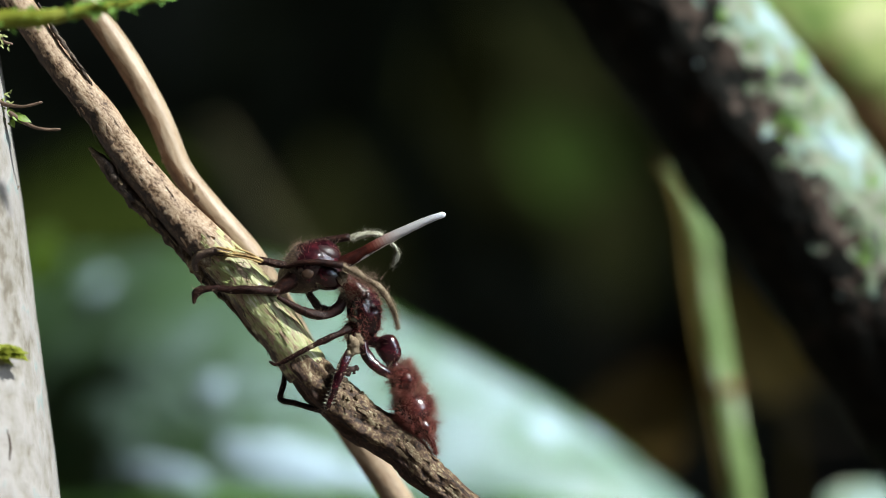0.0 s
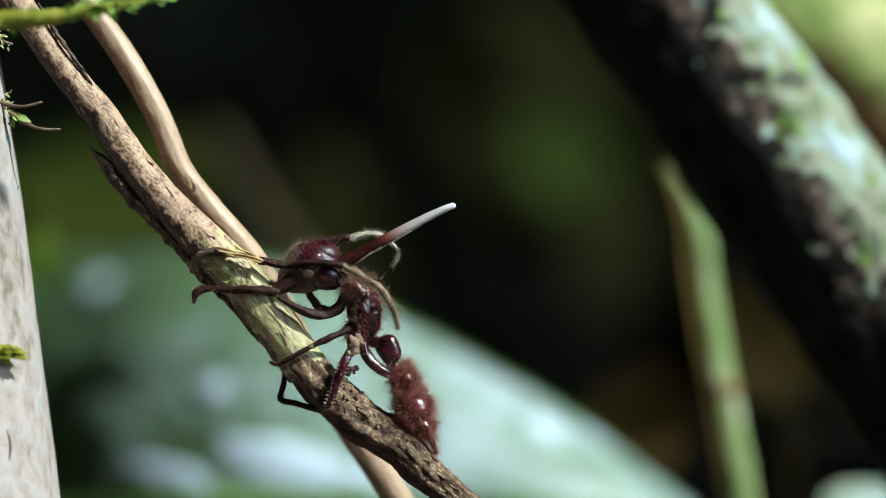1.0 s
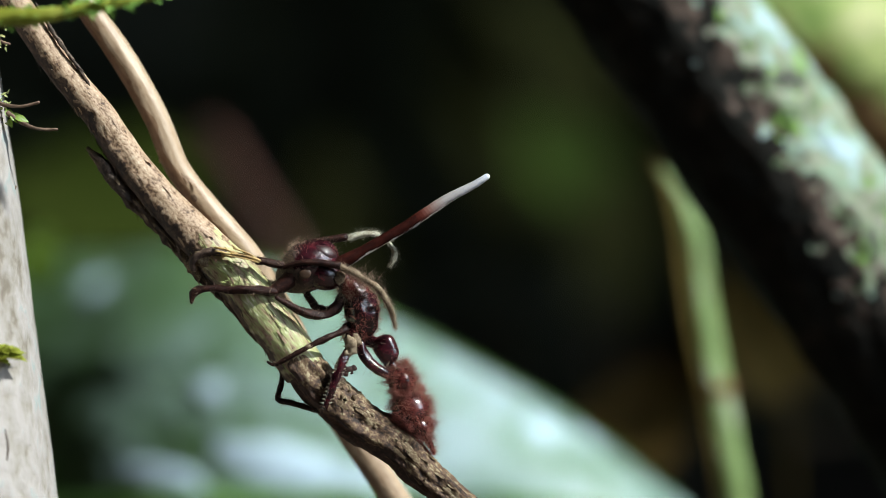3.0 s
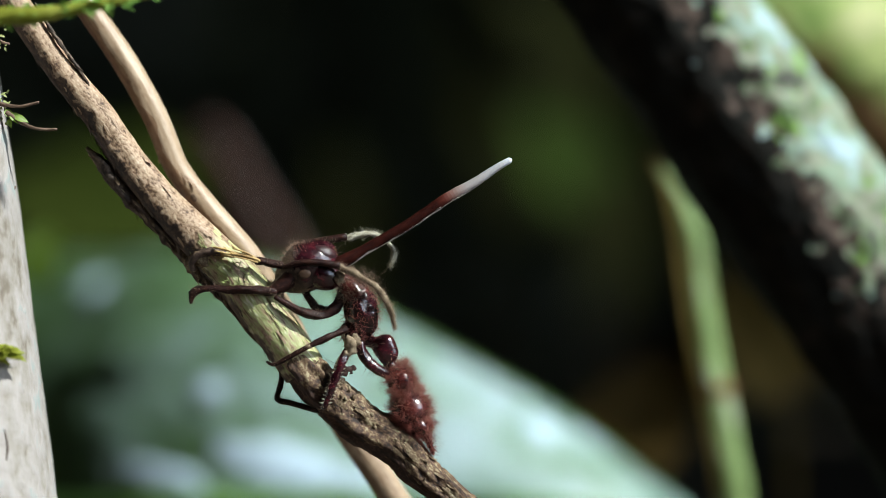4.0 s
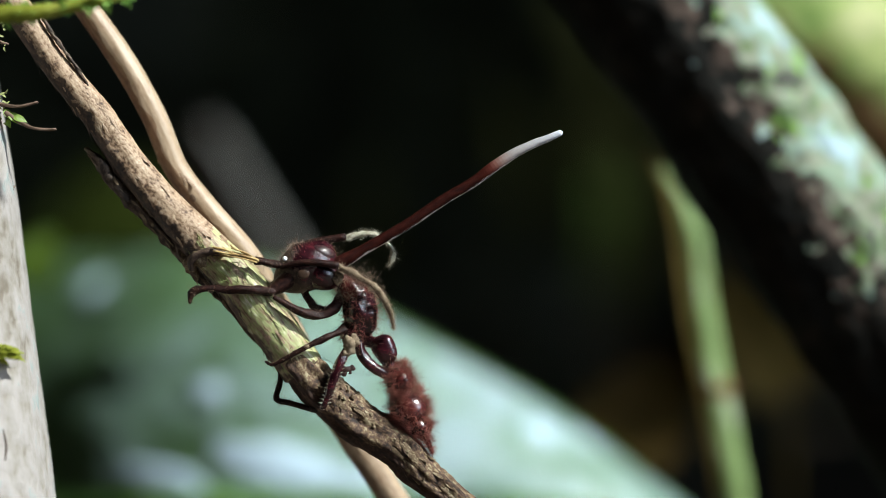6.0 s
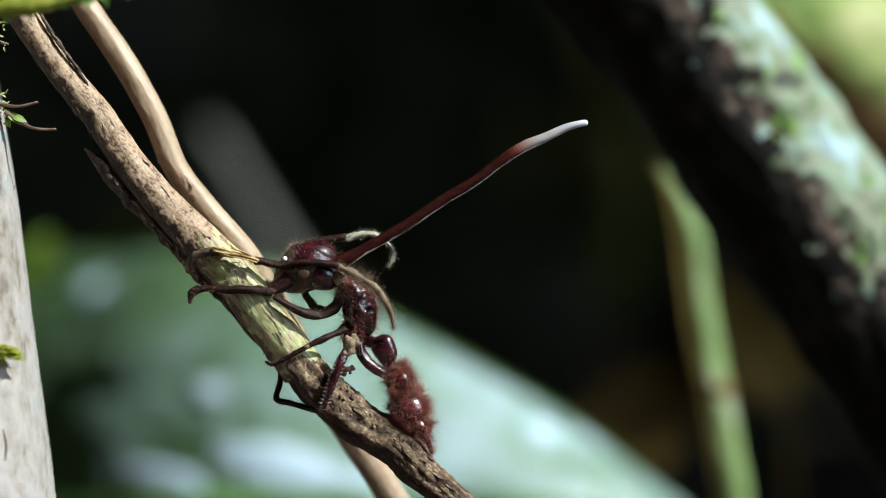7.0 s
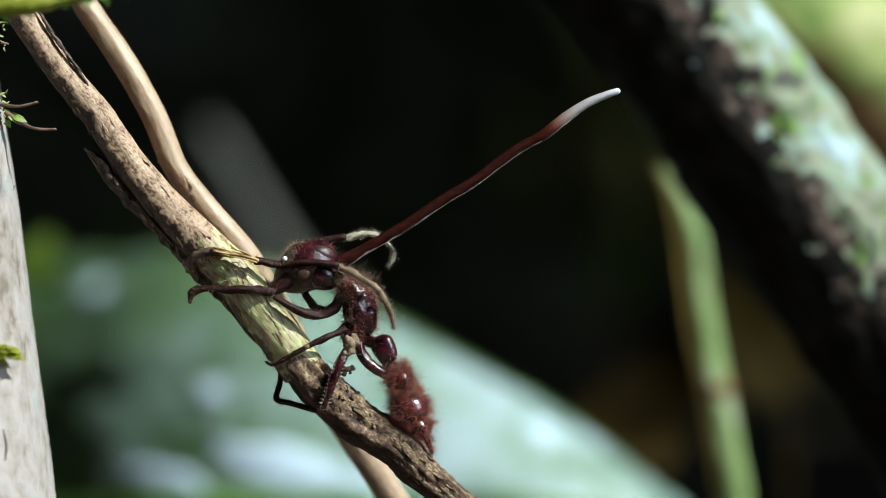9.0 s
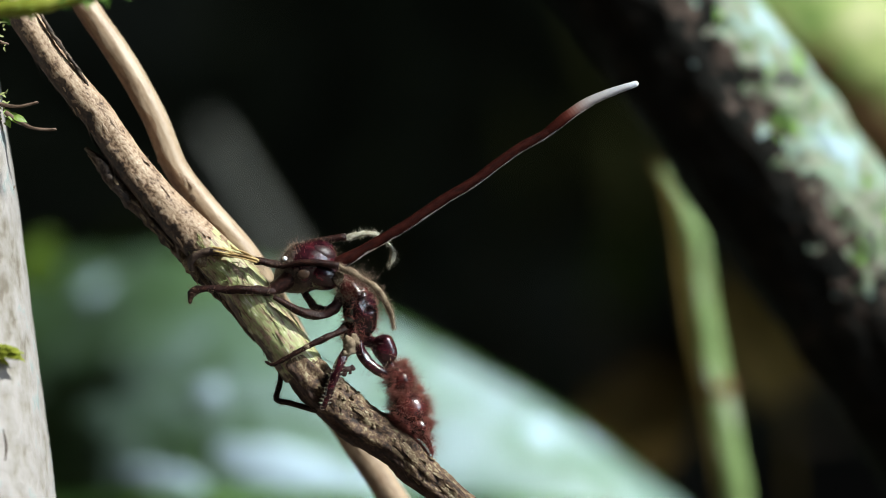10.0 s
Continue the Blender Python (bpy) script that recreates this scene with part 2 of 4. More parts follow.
def strand(bm, p, way, length, r, bend=None, n=2):
    """One hair: a thin three-sided cone in n pieces that bends."""
    way = way.normalized()
    u = way.orthogonal().normalized()
    v = way.cross(u)
    prev = None
    for i in range(n):
        f = i / n
        c = p + way * length * f + (bend * length * f * f if bend else Vector())
        ring = [bm.verts.new(c + (u * math.cos(a) + v * math.sin(a)) * r * (1 - f * .8)) for a in (0, 2.1, 4.2)]
        if prev:
            for k in range(3):
                bm.faces.new((prev[k], prev[(k + 1) % 3], ring[(k + 1) % 3], ring[k]))
        prev = ring
    tip = bm.verts.new(p + way * length + (bend * length if bend else Vector()))
    for k in range(3):
        bm.faces.new((prev[k], prev[(k + 1) % 3], tip))


def hairs_on(bm, src, count, length, r, rng, keep=None, messy=0.5, tuft=0.0):
    """Hairs that stand on the faces of another bmesh."""
    faces = list(src.faces)
    for _ in range(count):
        f = rng.choice(faces)
        w = [rng.random() + .05 for _ in f.verts]
        c = sum((v.co * k for v, k in zip(f.verts, w)), Vector()) / sum(w)
        if keep and not keep(c, f.normal):
            continue
        d = f.normal + Vector((rng.gauss(0, messy), rng.gauss(0, messy), rng.gauss(0, messy)))
        d += noise.noise_vector(c * 1900) * tuft
        b = Vector((rng.gauss(0, .3), rng.gauss(0, .3), rng.gauss(0, .3)))
        strand(bm, c - f.normal * r, d, length * rng.uniform(.4, 1.25), r, b)


def leaflet(bm, p, way, face, length, width, curl=0.3, n=4, mat=0):
    """A small pointed leaf with a fold along its rib."""
    way = way.normalized()
    side = way.cross(face).normalized()
    up = side.cross(way).normalized()
    prev = None
    for i in range(n + 1):
        f = i / n
        w = width * .5 * math.sin(math.pi * (0.12 + .88 * f) ** .8) if i < n else 0
        c = p + way * length * f - up * curl * length * f * f
        row = [bm.verts.new(c - side * w + up * w * .35), bm.verts.new(c), bm.verts.new(c + side * w + up * w * .35)]
        if prev:
            for k in range(2):
                fc = bm.faces.new((prev[k], prev[k + 1], row[k + 1], row[k]))
                fc.material_index = mat
        prev = row


def along(*rows):
    """Rows (a, b, d, r) in twentieths of a millimetre, d in mm, to (place, radius)."""
    return [(at(a, b, d), r * PX * (1 + d / 1000 / FAR)) for a, b, d, r in rows]


def rnd(seed):
    return random.Random(seed)

# ---- ground and forest ----
def seen(p):
    """Where a place lies in the view, in the units of at()."""
    k = (1 + p.y / FAR) * PX
    return Vector((784 + p.x / k, 441 - (p.z - HIGH) / k))


def build_ground():
    bm = bmesh.new()
    n, far = 60, 60.0
    grid = [[None] * (n + 1) for _ in range(n + 1)]
    for i in range(n + 1):
        for j in range(n + 1):
            x, y = ((2 * i / n - 1) ** 3) * far, ((2 * j / n - 1) ** 3) * far
            grid[i][j] = bm.verts.new((x, y, -0.01 + 0.012 * noise.noise(Vector((x * 6, y * 6, 0)))))
    for i in range(n):
        for j in range(n):
            bm.faces.new((grid[i][j], grid[i + 1][j], grid[i + 1][j + 1], grid[i][j + 1]))
    single("ground", bm, LITTER, (0, 0, 0), "dark forest floor of brown leaf litter", "ground", kind="structure")


def build_forest():
    """The thicket all round, and overhead an unseen crown added to shade it: leaves on a dome, with one gap through
    which the sun falls.
    """
    rng = rnd(5)
    bm = bmesh.new()
    centre = Vector((0, 0, HIGH))
    for _ in range(34000):
        d = Vector((rng.gauss(0, 1), rng.gauss(0, 1), rng.gauss(0, 1))).normalized()
        if d.z < -0.12:
            d.z = -d.z
        r = rng.uniform(2.2, 3.4)
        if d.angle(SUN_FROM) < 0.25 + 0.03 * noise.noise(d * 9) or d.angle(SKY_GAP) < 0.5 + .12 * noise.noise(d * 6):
            continue
        p = centre + d * r
        if p.z < 0.02:
            continue
        way = Vector((rng.gauss(0, 1), rng.gauss(0, 1), rng.gauss(-.3, 1)))
        leaflet(bm, p - way.normalized() * .08, way, d + Vector((rng.gauss(0, .4), rng.gauss(0, .4), rng.gauss(0, .4))), rng.uniform(.16, .3), rng.uniform(.08, .15), .2, 2)
    single("backdrop", bm, FOREST, (0, 0, HIGH), "dim thicket of dark green leaves all round, unseen overhead leaves added for shade", "foliage", kind="structure")


def build_wall():
    """The dense undergrowth that closes the view all round."""
    bm = bmesh.new()
    n, m = 220, 14
    rows = []
    for j in range(m + 1):
        z = -.05 + 1.5 * j / m
        row = []
        for i in range(n):
            f = 2 * math.pi * i / n
            r = 3.7 + .3 * noise.noise(Vector((math.cos(f) * 9, math.sin(f) * 9, z * 3)))
            row.append(bm.verts.new((math.cos(f) * r, math.sin(f) * r, z)))
        rows.append(row)
    for j in range(m):
        for i in range(n):
            bm.faces.new((rows[j][i], rows[j][(i + 1) % n], rows[j + 1][(i + 1) % n], rows[j + 1][i]))
    bmesh.ops.solidify(bm, geom=list(bm.faces), thickness=.1)
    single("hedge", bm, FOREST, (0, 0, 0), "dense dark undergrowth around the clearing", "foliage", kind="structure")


# ---- vines ----
def bark_flakes(bm, line, rng, count, side, size, lo=0.0, hi=1.0, messy=.5):
    """Thin curled scraps of bark that lift off a limb."""
    for _ in range(count):
        i = int(rng.uniform(lo, hi) * (len(line) - 2))
        p, r = line[i]
        t = (line[i + 1][0] - p).normalized()
        d = side + Vector((rng.gauss(0, messy), rng.gauss(0, messy), rng.gauss(0, messy)))
        d = (d - t * d.dot(t)).normalized()
        ln, wd = size * rng.uniform(.6, 2.2), size * rng.uniform(.07, .24)
        across = t.cross(d)
        lift = rng.uniform(.02, .35)
        prev = None
        for k in range(5):
            f = k / 4
            c = p + d * r * (.98 + .05 * rng.random()) + t * ln * (f - .5) + d * ln * lift * f * f
            w = wd * (.3 + math.sin(math.pi * (.15 + .7 * f))) * rng.uniform(.7, 1.2)
            row = [bm.verts.new(c - across * w), bm.verts.new(c + d * w * .25), bm.verts.new(c + across * w)]
            if prev:
                for m in range(2):
                    bm.faces.new((prev[m], prev[m + 1], row[m + 1], row[m]))
            prev = row


def flank(line, way):
    """Where round a limb the given side lies, as flank_bark_and_shade() takes it."""
    t = (line[1][0] - line[0][0]).normalized()
    u = t.orthogonal().normalized()
    for a, b in zip(line, line[1:len(line) // 2]):
        t = (b[0] - a[0]).normalized()
        u = (u - t * u.dot(t)).normalized()
    return math.atan2(way.dot(t.cross(u)), way.dot(u)), max(r for _, r in line[:len(line) // 2 + 1])


def build_vines():
    rng = rnd(11)
    low = at(1250, 1500, 30)
    base = Vector((low.x, low.y, 0))
    vine = thing("vine", base, "pale brown climbing vine with flaking, partly green bark", "vine", "twining vines")
    main = along((-240, -420, 4, 22), (-100, -190, 2, 23), (51, 34, 0, 25), (110, 120, 0, 26), (180, 205, 0, 28.5), (243, 299, 0, 31), (302, 367, 0, 32),
                 (352, 420, 0, 36), (424, 493, 0, 40), (470, 552, 0, 41), (545, 655, 0, 38))

    def tint(c, f):
        return 1 if f > .79 + noise.noise(c * 500) * .05 else 0
    bm = bmesh.new()
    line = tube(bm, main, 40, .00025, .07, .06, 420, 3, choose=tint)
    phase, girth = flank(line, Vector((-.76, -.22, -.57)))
    # dark bark on the side away from the sun, its shade put in the colour
    flank_bark_and_shade(VINE, [(.012, .007, .005), (.05, .028, .018), (.13, .08, .05)], phase, girth, .42, 2.2, .9)
    flank_bark_and_shade(GREENBARK, [(.015, .009, .006), (.06, .034, .02), (.16, .10, .06)], phase, girth, .80, 1.0, 1.0)
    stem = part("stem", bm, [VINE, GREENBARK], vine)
    bm = bmesh.new()
    end = along((530, 632, 0, 32), (560, 668, 0, 37), (614, 722, 0, 36), (700, 785, 0, 35), (768, 850, 0, 28), (840, 915, 1, 26), (980, 1100, 8, 26)) + [(low, .0016), (base - Vector((0, 0, .012)), .0018)]
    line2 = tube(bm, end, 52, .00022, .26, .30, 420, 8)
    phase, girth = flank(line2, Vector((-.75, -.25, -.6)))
    # the rough bark's shaded side is darkened by colour too
    flank_bark_and_shade(ROUGHBARK, [(.010, .005, .003), (.04, .018, .011), (.10, .05, .03)], phase, girth, .35, 1.9, 1.5)
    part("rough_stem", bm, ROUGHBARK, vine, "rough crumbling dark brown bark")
    bm = bmesh.new()
    ridge = along((162, 268, .2, 3), (192, 296, .0, 13), (226, 338, .0, 14), (276, 390, .0, 11), (322, 441, .0, 10), (358, 486, 0, 9), (402, 531, 0, 6), (448, 587, 0, 5), (497, 636, .2, 5), (547, 695, .4, 6), (594, 746, .4, 7), (614, 768, .4, 3))
    rim = tube(bm, ridge, 18, .0002, .6, .5, 900, 21)
    part("bark_ridge", bm, DARKBARK, vine, "dark torn bark ridge")
    bm = bmesh.new()
    bark_flakes(bm, rim, rng, 90, Vector((0, -.8, .2)), .0007, 0, .75, .8)
    tagged(part("ridge_flake", bm, CRUMB, vine, "torn bark shreds"), kind="stuff")
    bm = bmesh.new()
    bark_flakes(bm, line, rng, 46, Vector((.1, -.8, -.1)), .0007, .15, 1)
    tagged(part("flaking_bark", bm, FLAKE, vine, "thin curling bark scales"), kind="stuff")
    bm = bmesh.new()
    bark_flakes(bm, line, rng, 80, Vector((-.8, -.25, -.6)), .0007, .3, 1, .28)
    tagged(part("peeling_bark", bm, DARKBARK, vine, "dark peeling bark"), kind="stuff")
    bm = bmesh.new()
    bark_flakes(bm, line2, rng, 230, Vector((.3, -.8, .5)), .0007, 0, .3)
    tagged(part("bark_scale", bm, CRUMB, vine, "lifting bark scales"), kind="stuff")
    bm = bmesh.new()
    for _ in range(260):
        q, r = line2[int(rng.uniform(0, .25) * len(line2))]
        d = Vector((rng.gauss(.3, .6), rng.gauss(-.7, .5), rng.gauss(.3, .6))).normalized()
        k = rng.uniform(.00006, .00022)
        blob(bm, q + d * r * rng.uniform(.95, 1.06), (k, k * .7, k * 1.3), None, .8, 9000, 8)
    tagged(part("crumbling_bark", bm, CRUMB, vine, "crumbling bark scraps"), kind="stuff")
    bm = bmesh.new()
    strip = tube(bm, along((70, 10, -.8, 1.5), (84, 34, -.9, 2.6), (102, 64, -.9, 3.4), (122, 92, -.9, 2.6), (144, 122, -.8, 3), (163, 152, -.8, 1)), 10, .00015, 1.1, 1.0, 1800, 13)
    bark_flakes(bm, strip, rng, 40, Vector((.3, -.8, .3)), .0004, 0, 1, .8)
    part("bark_strip", bm, DARKBARK, vine, "loose dark bark strips")
    bm = bmesh.new()
    blob(bm, at(362, 458, -.9), (22 * PX, 24 * PX, 17 * PX), None, .35, 1100, 24)
    blob(bm, at(345, 468, -.4), (14 * PX, 18 * PX, 16 * PX), None, .4, 1300, 20)
    part("bark_knot", bm, CRUMB, vine, "brown scarred knot in the bark")
    bm = bmesh.new()
    for _ in range(28):
        a, b = rng.uniform(385, 450), rng.uniform(462, 505)
        strand(bm, at(a, b, -1.95), Vector((.6 + rng.gauss(0, .3), -.12, -.7 + rng.gauss(0, .3))), .0008 * rng.uniform(.4, 1.4), .00006, Vector((0, -.15, 0)))
    for _ in range(150):
        q, r = line[int(rng.uniform(.78, .99) * (len(line) - 2))]
        t = (line[-1][0] - line[-40][0]).normalized()
        d = Vector((rng.gauss(.25, .55), -.8, rng.gauss(.2, .5)))
        d = (d - t * d.dot(t)).normalized()
        strand(bm, q + d * r * .99, t + d * rng.uniform(.02, .16), .0011 * rng.uniform(.4, 1.5), .000035)
    tagged(part("bark_splinter", bm, GREENFIBRE, vine, "raised green bark fibres"), kind="stuff")

    bm = bmesh.new()
    for _ in range(700):
        q, r = line[int(rng.uniform(.3, .8) * (len(line) - 2))]
        d = Vector((rng.gauss(.4, .6), rng.gauss(-.5, .5), rng.gauss(.3, .6))).normalized()
        strand(bm, q + d * r * .96, d + Vector((rng.gauss(0, .5), rng.gauss(0, .5), rng.gauss(0, .5))), .0004 * rng.uniform(.4, 1.4), .000009)
    tagged(part("bark_fuzz", bm, PALEHAIR, vine, "fine pale fuzz on the bark"), kind="stuff")

    foot = at(900, 1500, 20)
    base = Vector((foot.x, foot.y, 0))
    vine2 = thing("vine", base, "smooth pinkish tan vine curving behind another vine", "vine", "twining vines")
    rows = along((-30, -420, 8, 22), (70, -170, 6, 22), (160, 12, 4.0, 22), (222, 103, 3.4, 23), (280, 206, 3.2, 23), (322, 303, 3.2, 22), (376, 372, 3.0, 22),
                 (438, 446, 3.0, 24), (498, 545, 4.2, 25), (552, 650, 5.8, 25), (612, 745, 7.2, 25), (684, 853, 8.4, 25), (745, 950, 9.5, 25)) + [(foot, .0016), (base - Vector((0, 0, .012)), .0018)]
    bm = bmesh.new()
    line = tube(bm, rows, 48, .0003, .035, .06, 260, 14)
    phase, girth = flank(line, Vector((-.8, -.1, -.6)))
    flank_bark_and_shade(VINE2, [(.10, .05, .028), (.21, .125, .072), (.28, .18, .112)], phase, girth, .30, 1.8, 3.0, 16)
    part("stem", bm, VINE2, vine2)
    bm = bmesh.new()
    bark_flakes(bm, line, rng, 24, Vector((-.2, -.9, 0)), .0007, .12, .5)
    tagged(part("flaking_bark", bm, FLAKE, vine2, "thin bark flakes"), kind="stuff")
    bm = bmesh.new()
    bark_flakes(bm, line, rng, 16, Vector((-.35, -.9, .1)), .0009, .14, .5, .25)
    tagged(part("bark_scar", bm, TWIGGY, vine2, "brown scars in the bark"), kind="stuff")


# ---- sapling at the edge ----
def build_sapling():
    rng = rnd(21)
    top = at(-560, -1400, 1)
    foot = at(-60, 2500, 3)
    base = Vector((foot.x, foot.y, 0))
    s = thing("sapling", base, "pale grey sapling trunk with lichen and moss bits", "tree")
    bm = bmesh.new()
    rows = [(top, .0108)] + along((-400, -600, 1, 215), (-235, 60, 1, 218), (-215, 180, 1, 222), (-190, 330, 1, 222), (-165, 560, 1, 226), (-125, 880, 1, 228), (-90, 1300, 2, 230)) + [(base - Vector((0, 0, .012)), .014)]
    line = tube(bm, rows, 72, .0008, .012, .012, 90, 31)
    part("trunk", bm, SAPLING, s)
    for rows in (((-8, 448, -3.4), (8, 456, -3.0), (22, 470, -2.6), (34, 488, -2.2), (40, 502, -2.0)), ((-4, 540, -4.3), (6, 556, -4.0), (12, 574, -3.8)), ((40, 330, .4), (34, 344, -.2), (30, 352, -.6)), ((20, 760, -6.0), (26, 790, -6.0), (24, 815, -6.2))):
        bm = bmesh.new()
        tube(bm, along(*[(a - 8, b, d, 2.2) for a, b, d in rows]), 6, .0003, .5, .3, 900, rows[0][1])
        part("bark_crack", bm, DARKBARK, s, "thin dark crack line")
    bm = bmesh.new()
    for i in range(22):
        leaflet(bm, at(12 + rng.uniform(-20, 16), 624 + rng.uniform(-12, 12), -6.3), Vector((1, rng.gauss(0, .5), rng.gauss(.1, .5))), Vector((0, -.6, 1)), .0014 * rng.uniform(.6, 1.4), .0009, .2, 3)
    tagged(part("moss_tuft", bm, OLIVE, s, "bright green moss tuft"), kind="stuff")
    bm = bmesh.new()
    for p, q in (((-14, 175, -.5), (74, 181, -1.5)), ((16, 200, -1), (106, 229, -2)), ((-12, 40, 0), (22, 78, -.5))):
        a, b = at(*p), at(*q)
        tube(bm, [(a, .00022), ((a * 2 + b) / 3 + Vector((0, 0, -.0005)), .0002), ((a + b * 2) / 3 + Vector((0, -.0002, -.0005)), .00016), (b, .00012)], 8, .0003, .6, .4, 900, 2)
    part("twig", bm, TWIGGY, s, "tiny dry brown twigs")
    bm = bmesh.new()
    for a, b, d, x, z, ln in ((14, 196, -1, .6, -.5, .0012), (24, 204, -1.2, .9, -.5, .0015), (32, 208, -1.4, .9, -.2, .0012), (20, 212, -1.1, .3, -.8, .0008)):
        leaflet(bm, at(a, b, d), Vector((x, 0, z)), Vector((0, -1, .6)), ln, ln * .6, .3, 5)
    part("leaflet", bm, BRIGHTLEAF, s, "small bright green leaflets")
    bm = bmesh.new()
    for i in range(34):
        a, b = (rng.uniform(-6, 16), rng.uniform(38, 84)) if i < 16 else (rng.uniform(-6, 18), rng.uniform(166, 222))
        leaflet(bm, at(a, b, -.6), Vector((rng.gauss(.3, .6), -.2, rng.gauss(-.2, .6))), Vector((rng.gauss(0, .3), -1, .4)), .00045 * rng.uniform(.5, 1.4), .00022, .4, 3)
    tagged(part("lichen_scale", bm, GREENFIBRE, s, "grey-green crinkled lichen scales"), kind="stuff")
    return s


# ---- mossy branches ----
def moss_mat(bm, line, rng, count, side, spread, length, lo=0, hi=1):
    for _ in range(count):
        i = int(rng.uniform(lo, hi) * (len(line) - 2))
        p, r = line[i]
        t = (line[i + 1][0] - p).normalized()
        d = side + Vector((rng.gauss(0, spread), rng.gauss(0, spread), rng.gauss(0, spread)))
        d = (d - t * d.dot(t)).normalized()
        if noise.noise((p + d * r) * 220) < -.08:
            continue
        w = d + Vector((rng.gauss(0, .6), rng.gauss(0, .6), rng.gauss(0, .6)))
        leaflet(bm, p + d * r * .98, w, t, length * rng.uniform(.5, 1.4), length * .45, .3, 2)


def build_branches():
    rng = rnd(31)
    foot = at(2500, 1900, 42)
    base = Vector((foot.x, foot.y, 0))
    b = thing("branch", base, "leaning dark branch with pale lichen and green moss", "branch", "mossy branches")
    rows = along((820, -520, 36, 150), (1000, -250, 36, 150), (1172, 0, 36, 152), (1360, 272, 36, 153), (1540, 535, 36, 154), (1775, 880, 36, 156), (2100, 1350, 38, 160)) + [(foot, .009), (base + Vector((.02, 0, -.015)), .010)]

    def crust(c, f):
        # lichen and moss towards the sun, elsewhere bark darkened as if in shade
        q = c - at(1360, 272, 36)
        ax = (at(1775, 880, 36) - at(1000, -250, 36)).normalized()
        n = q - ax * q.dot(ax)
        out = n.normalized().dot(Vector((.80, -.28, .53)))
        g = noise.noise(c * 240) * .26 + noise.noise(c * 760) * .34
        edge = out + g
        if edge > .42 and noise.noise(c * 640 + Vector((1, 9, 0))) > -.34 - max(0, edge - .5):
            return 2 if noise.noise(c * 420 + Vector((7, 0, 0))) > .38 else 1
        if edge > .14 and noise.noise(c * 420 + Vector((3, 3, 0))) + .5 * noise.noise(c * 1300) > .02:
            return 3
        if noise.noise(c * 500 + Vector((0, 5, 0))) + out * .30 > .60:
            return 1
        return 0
    bm = bmesh.new()
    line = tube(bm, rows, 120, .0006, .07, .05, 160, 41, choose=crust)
    part("limb", bm, [SHADEDBARK, LICHEN, MOSS, LOGBROWN], b)
    bm = bmesh.new()
    moss_mat(bm, line, rng, 900, Vector((.75, -.1, .65)), .35, .0016, .2, .85)
    tagged(part("moss", bm, MOSS, b, "scattered green moss"), kind="stuff")

    foot = at(3000, 1600, 130)
    base = Vector((foot.x, foot.y, 0))
    c = thing("branch", base, "brown branch topped with yellow-green moss", "branch", "mossy branches")
    rows = along((900, -330, 118, 175), (1180, -120, 118, 180), (1400, 32, 118, 185), (1600, 170, 118, 190), (1850, 340, 118, 190), (2300, 620, 120, 190)) + [(foot, .014), (base - Vector((-.02, 0, .015)), .016)]
    bm = bmesh.new()
    line = tube(bm, rows, 60, .0012, .06, .06, 120, 47, choose=lambda q, f: 1 if (q - at(1600, 170, 118)).dot(Vector((.56, -.1, .82))) + noise.noise(q * 200) * .003 > -.0026 else 0)
    part("limb", bm, [BROWN, MOSSPALE], c)
    bm = bmesh.new()
    moss_mat(bm, line, rng, 2600, Vector((.5, -.28, .8)), .26, .0034, .1, .6)
    tagged(part("moss", bm, MOSSPALE, c, "thick yellow-green moss"), kind="stuff")


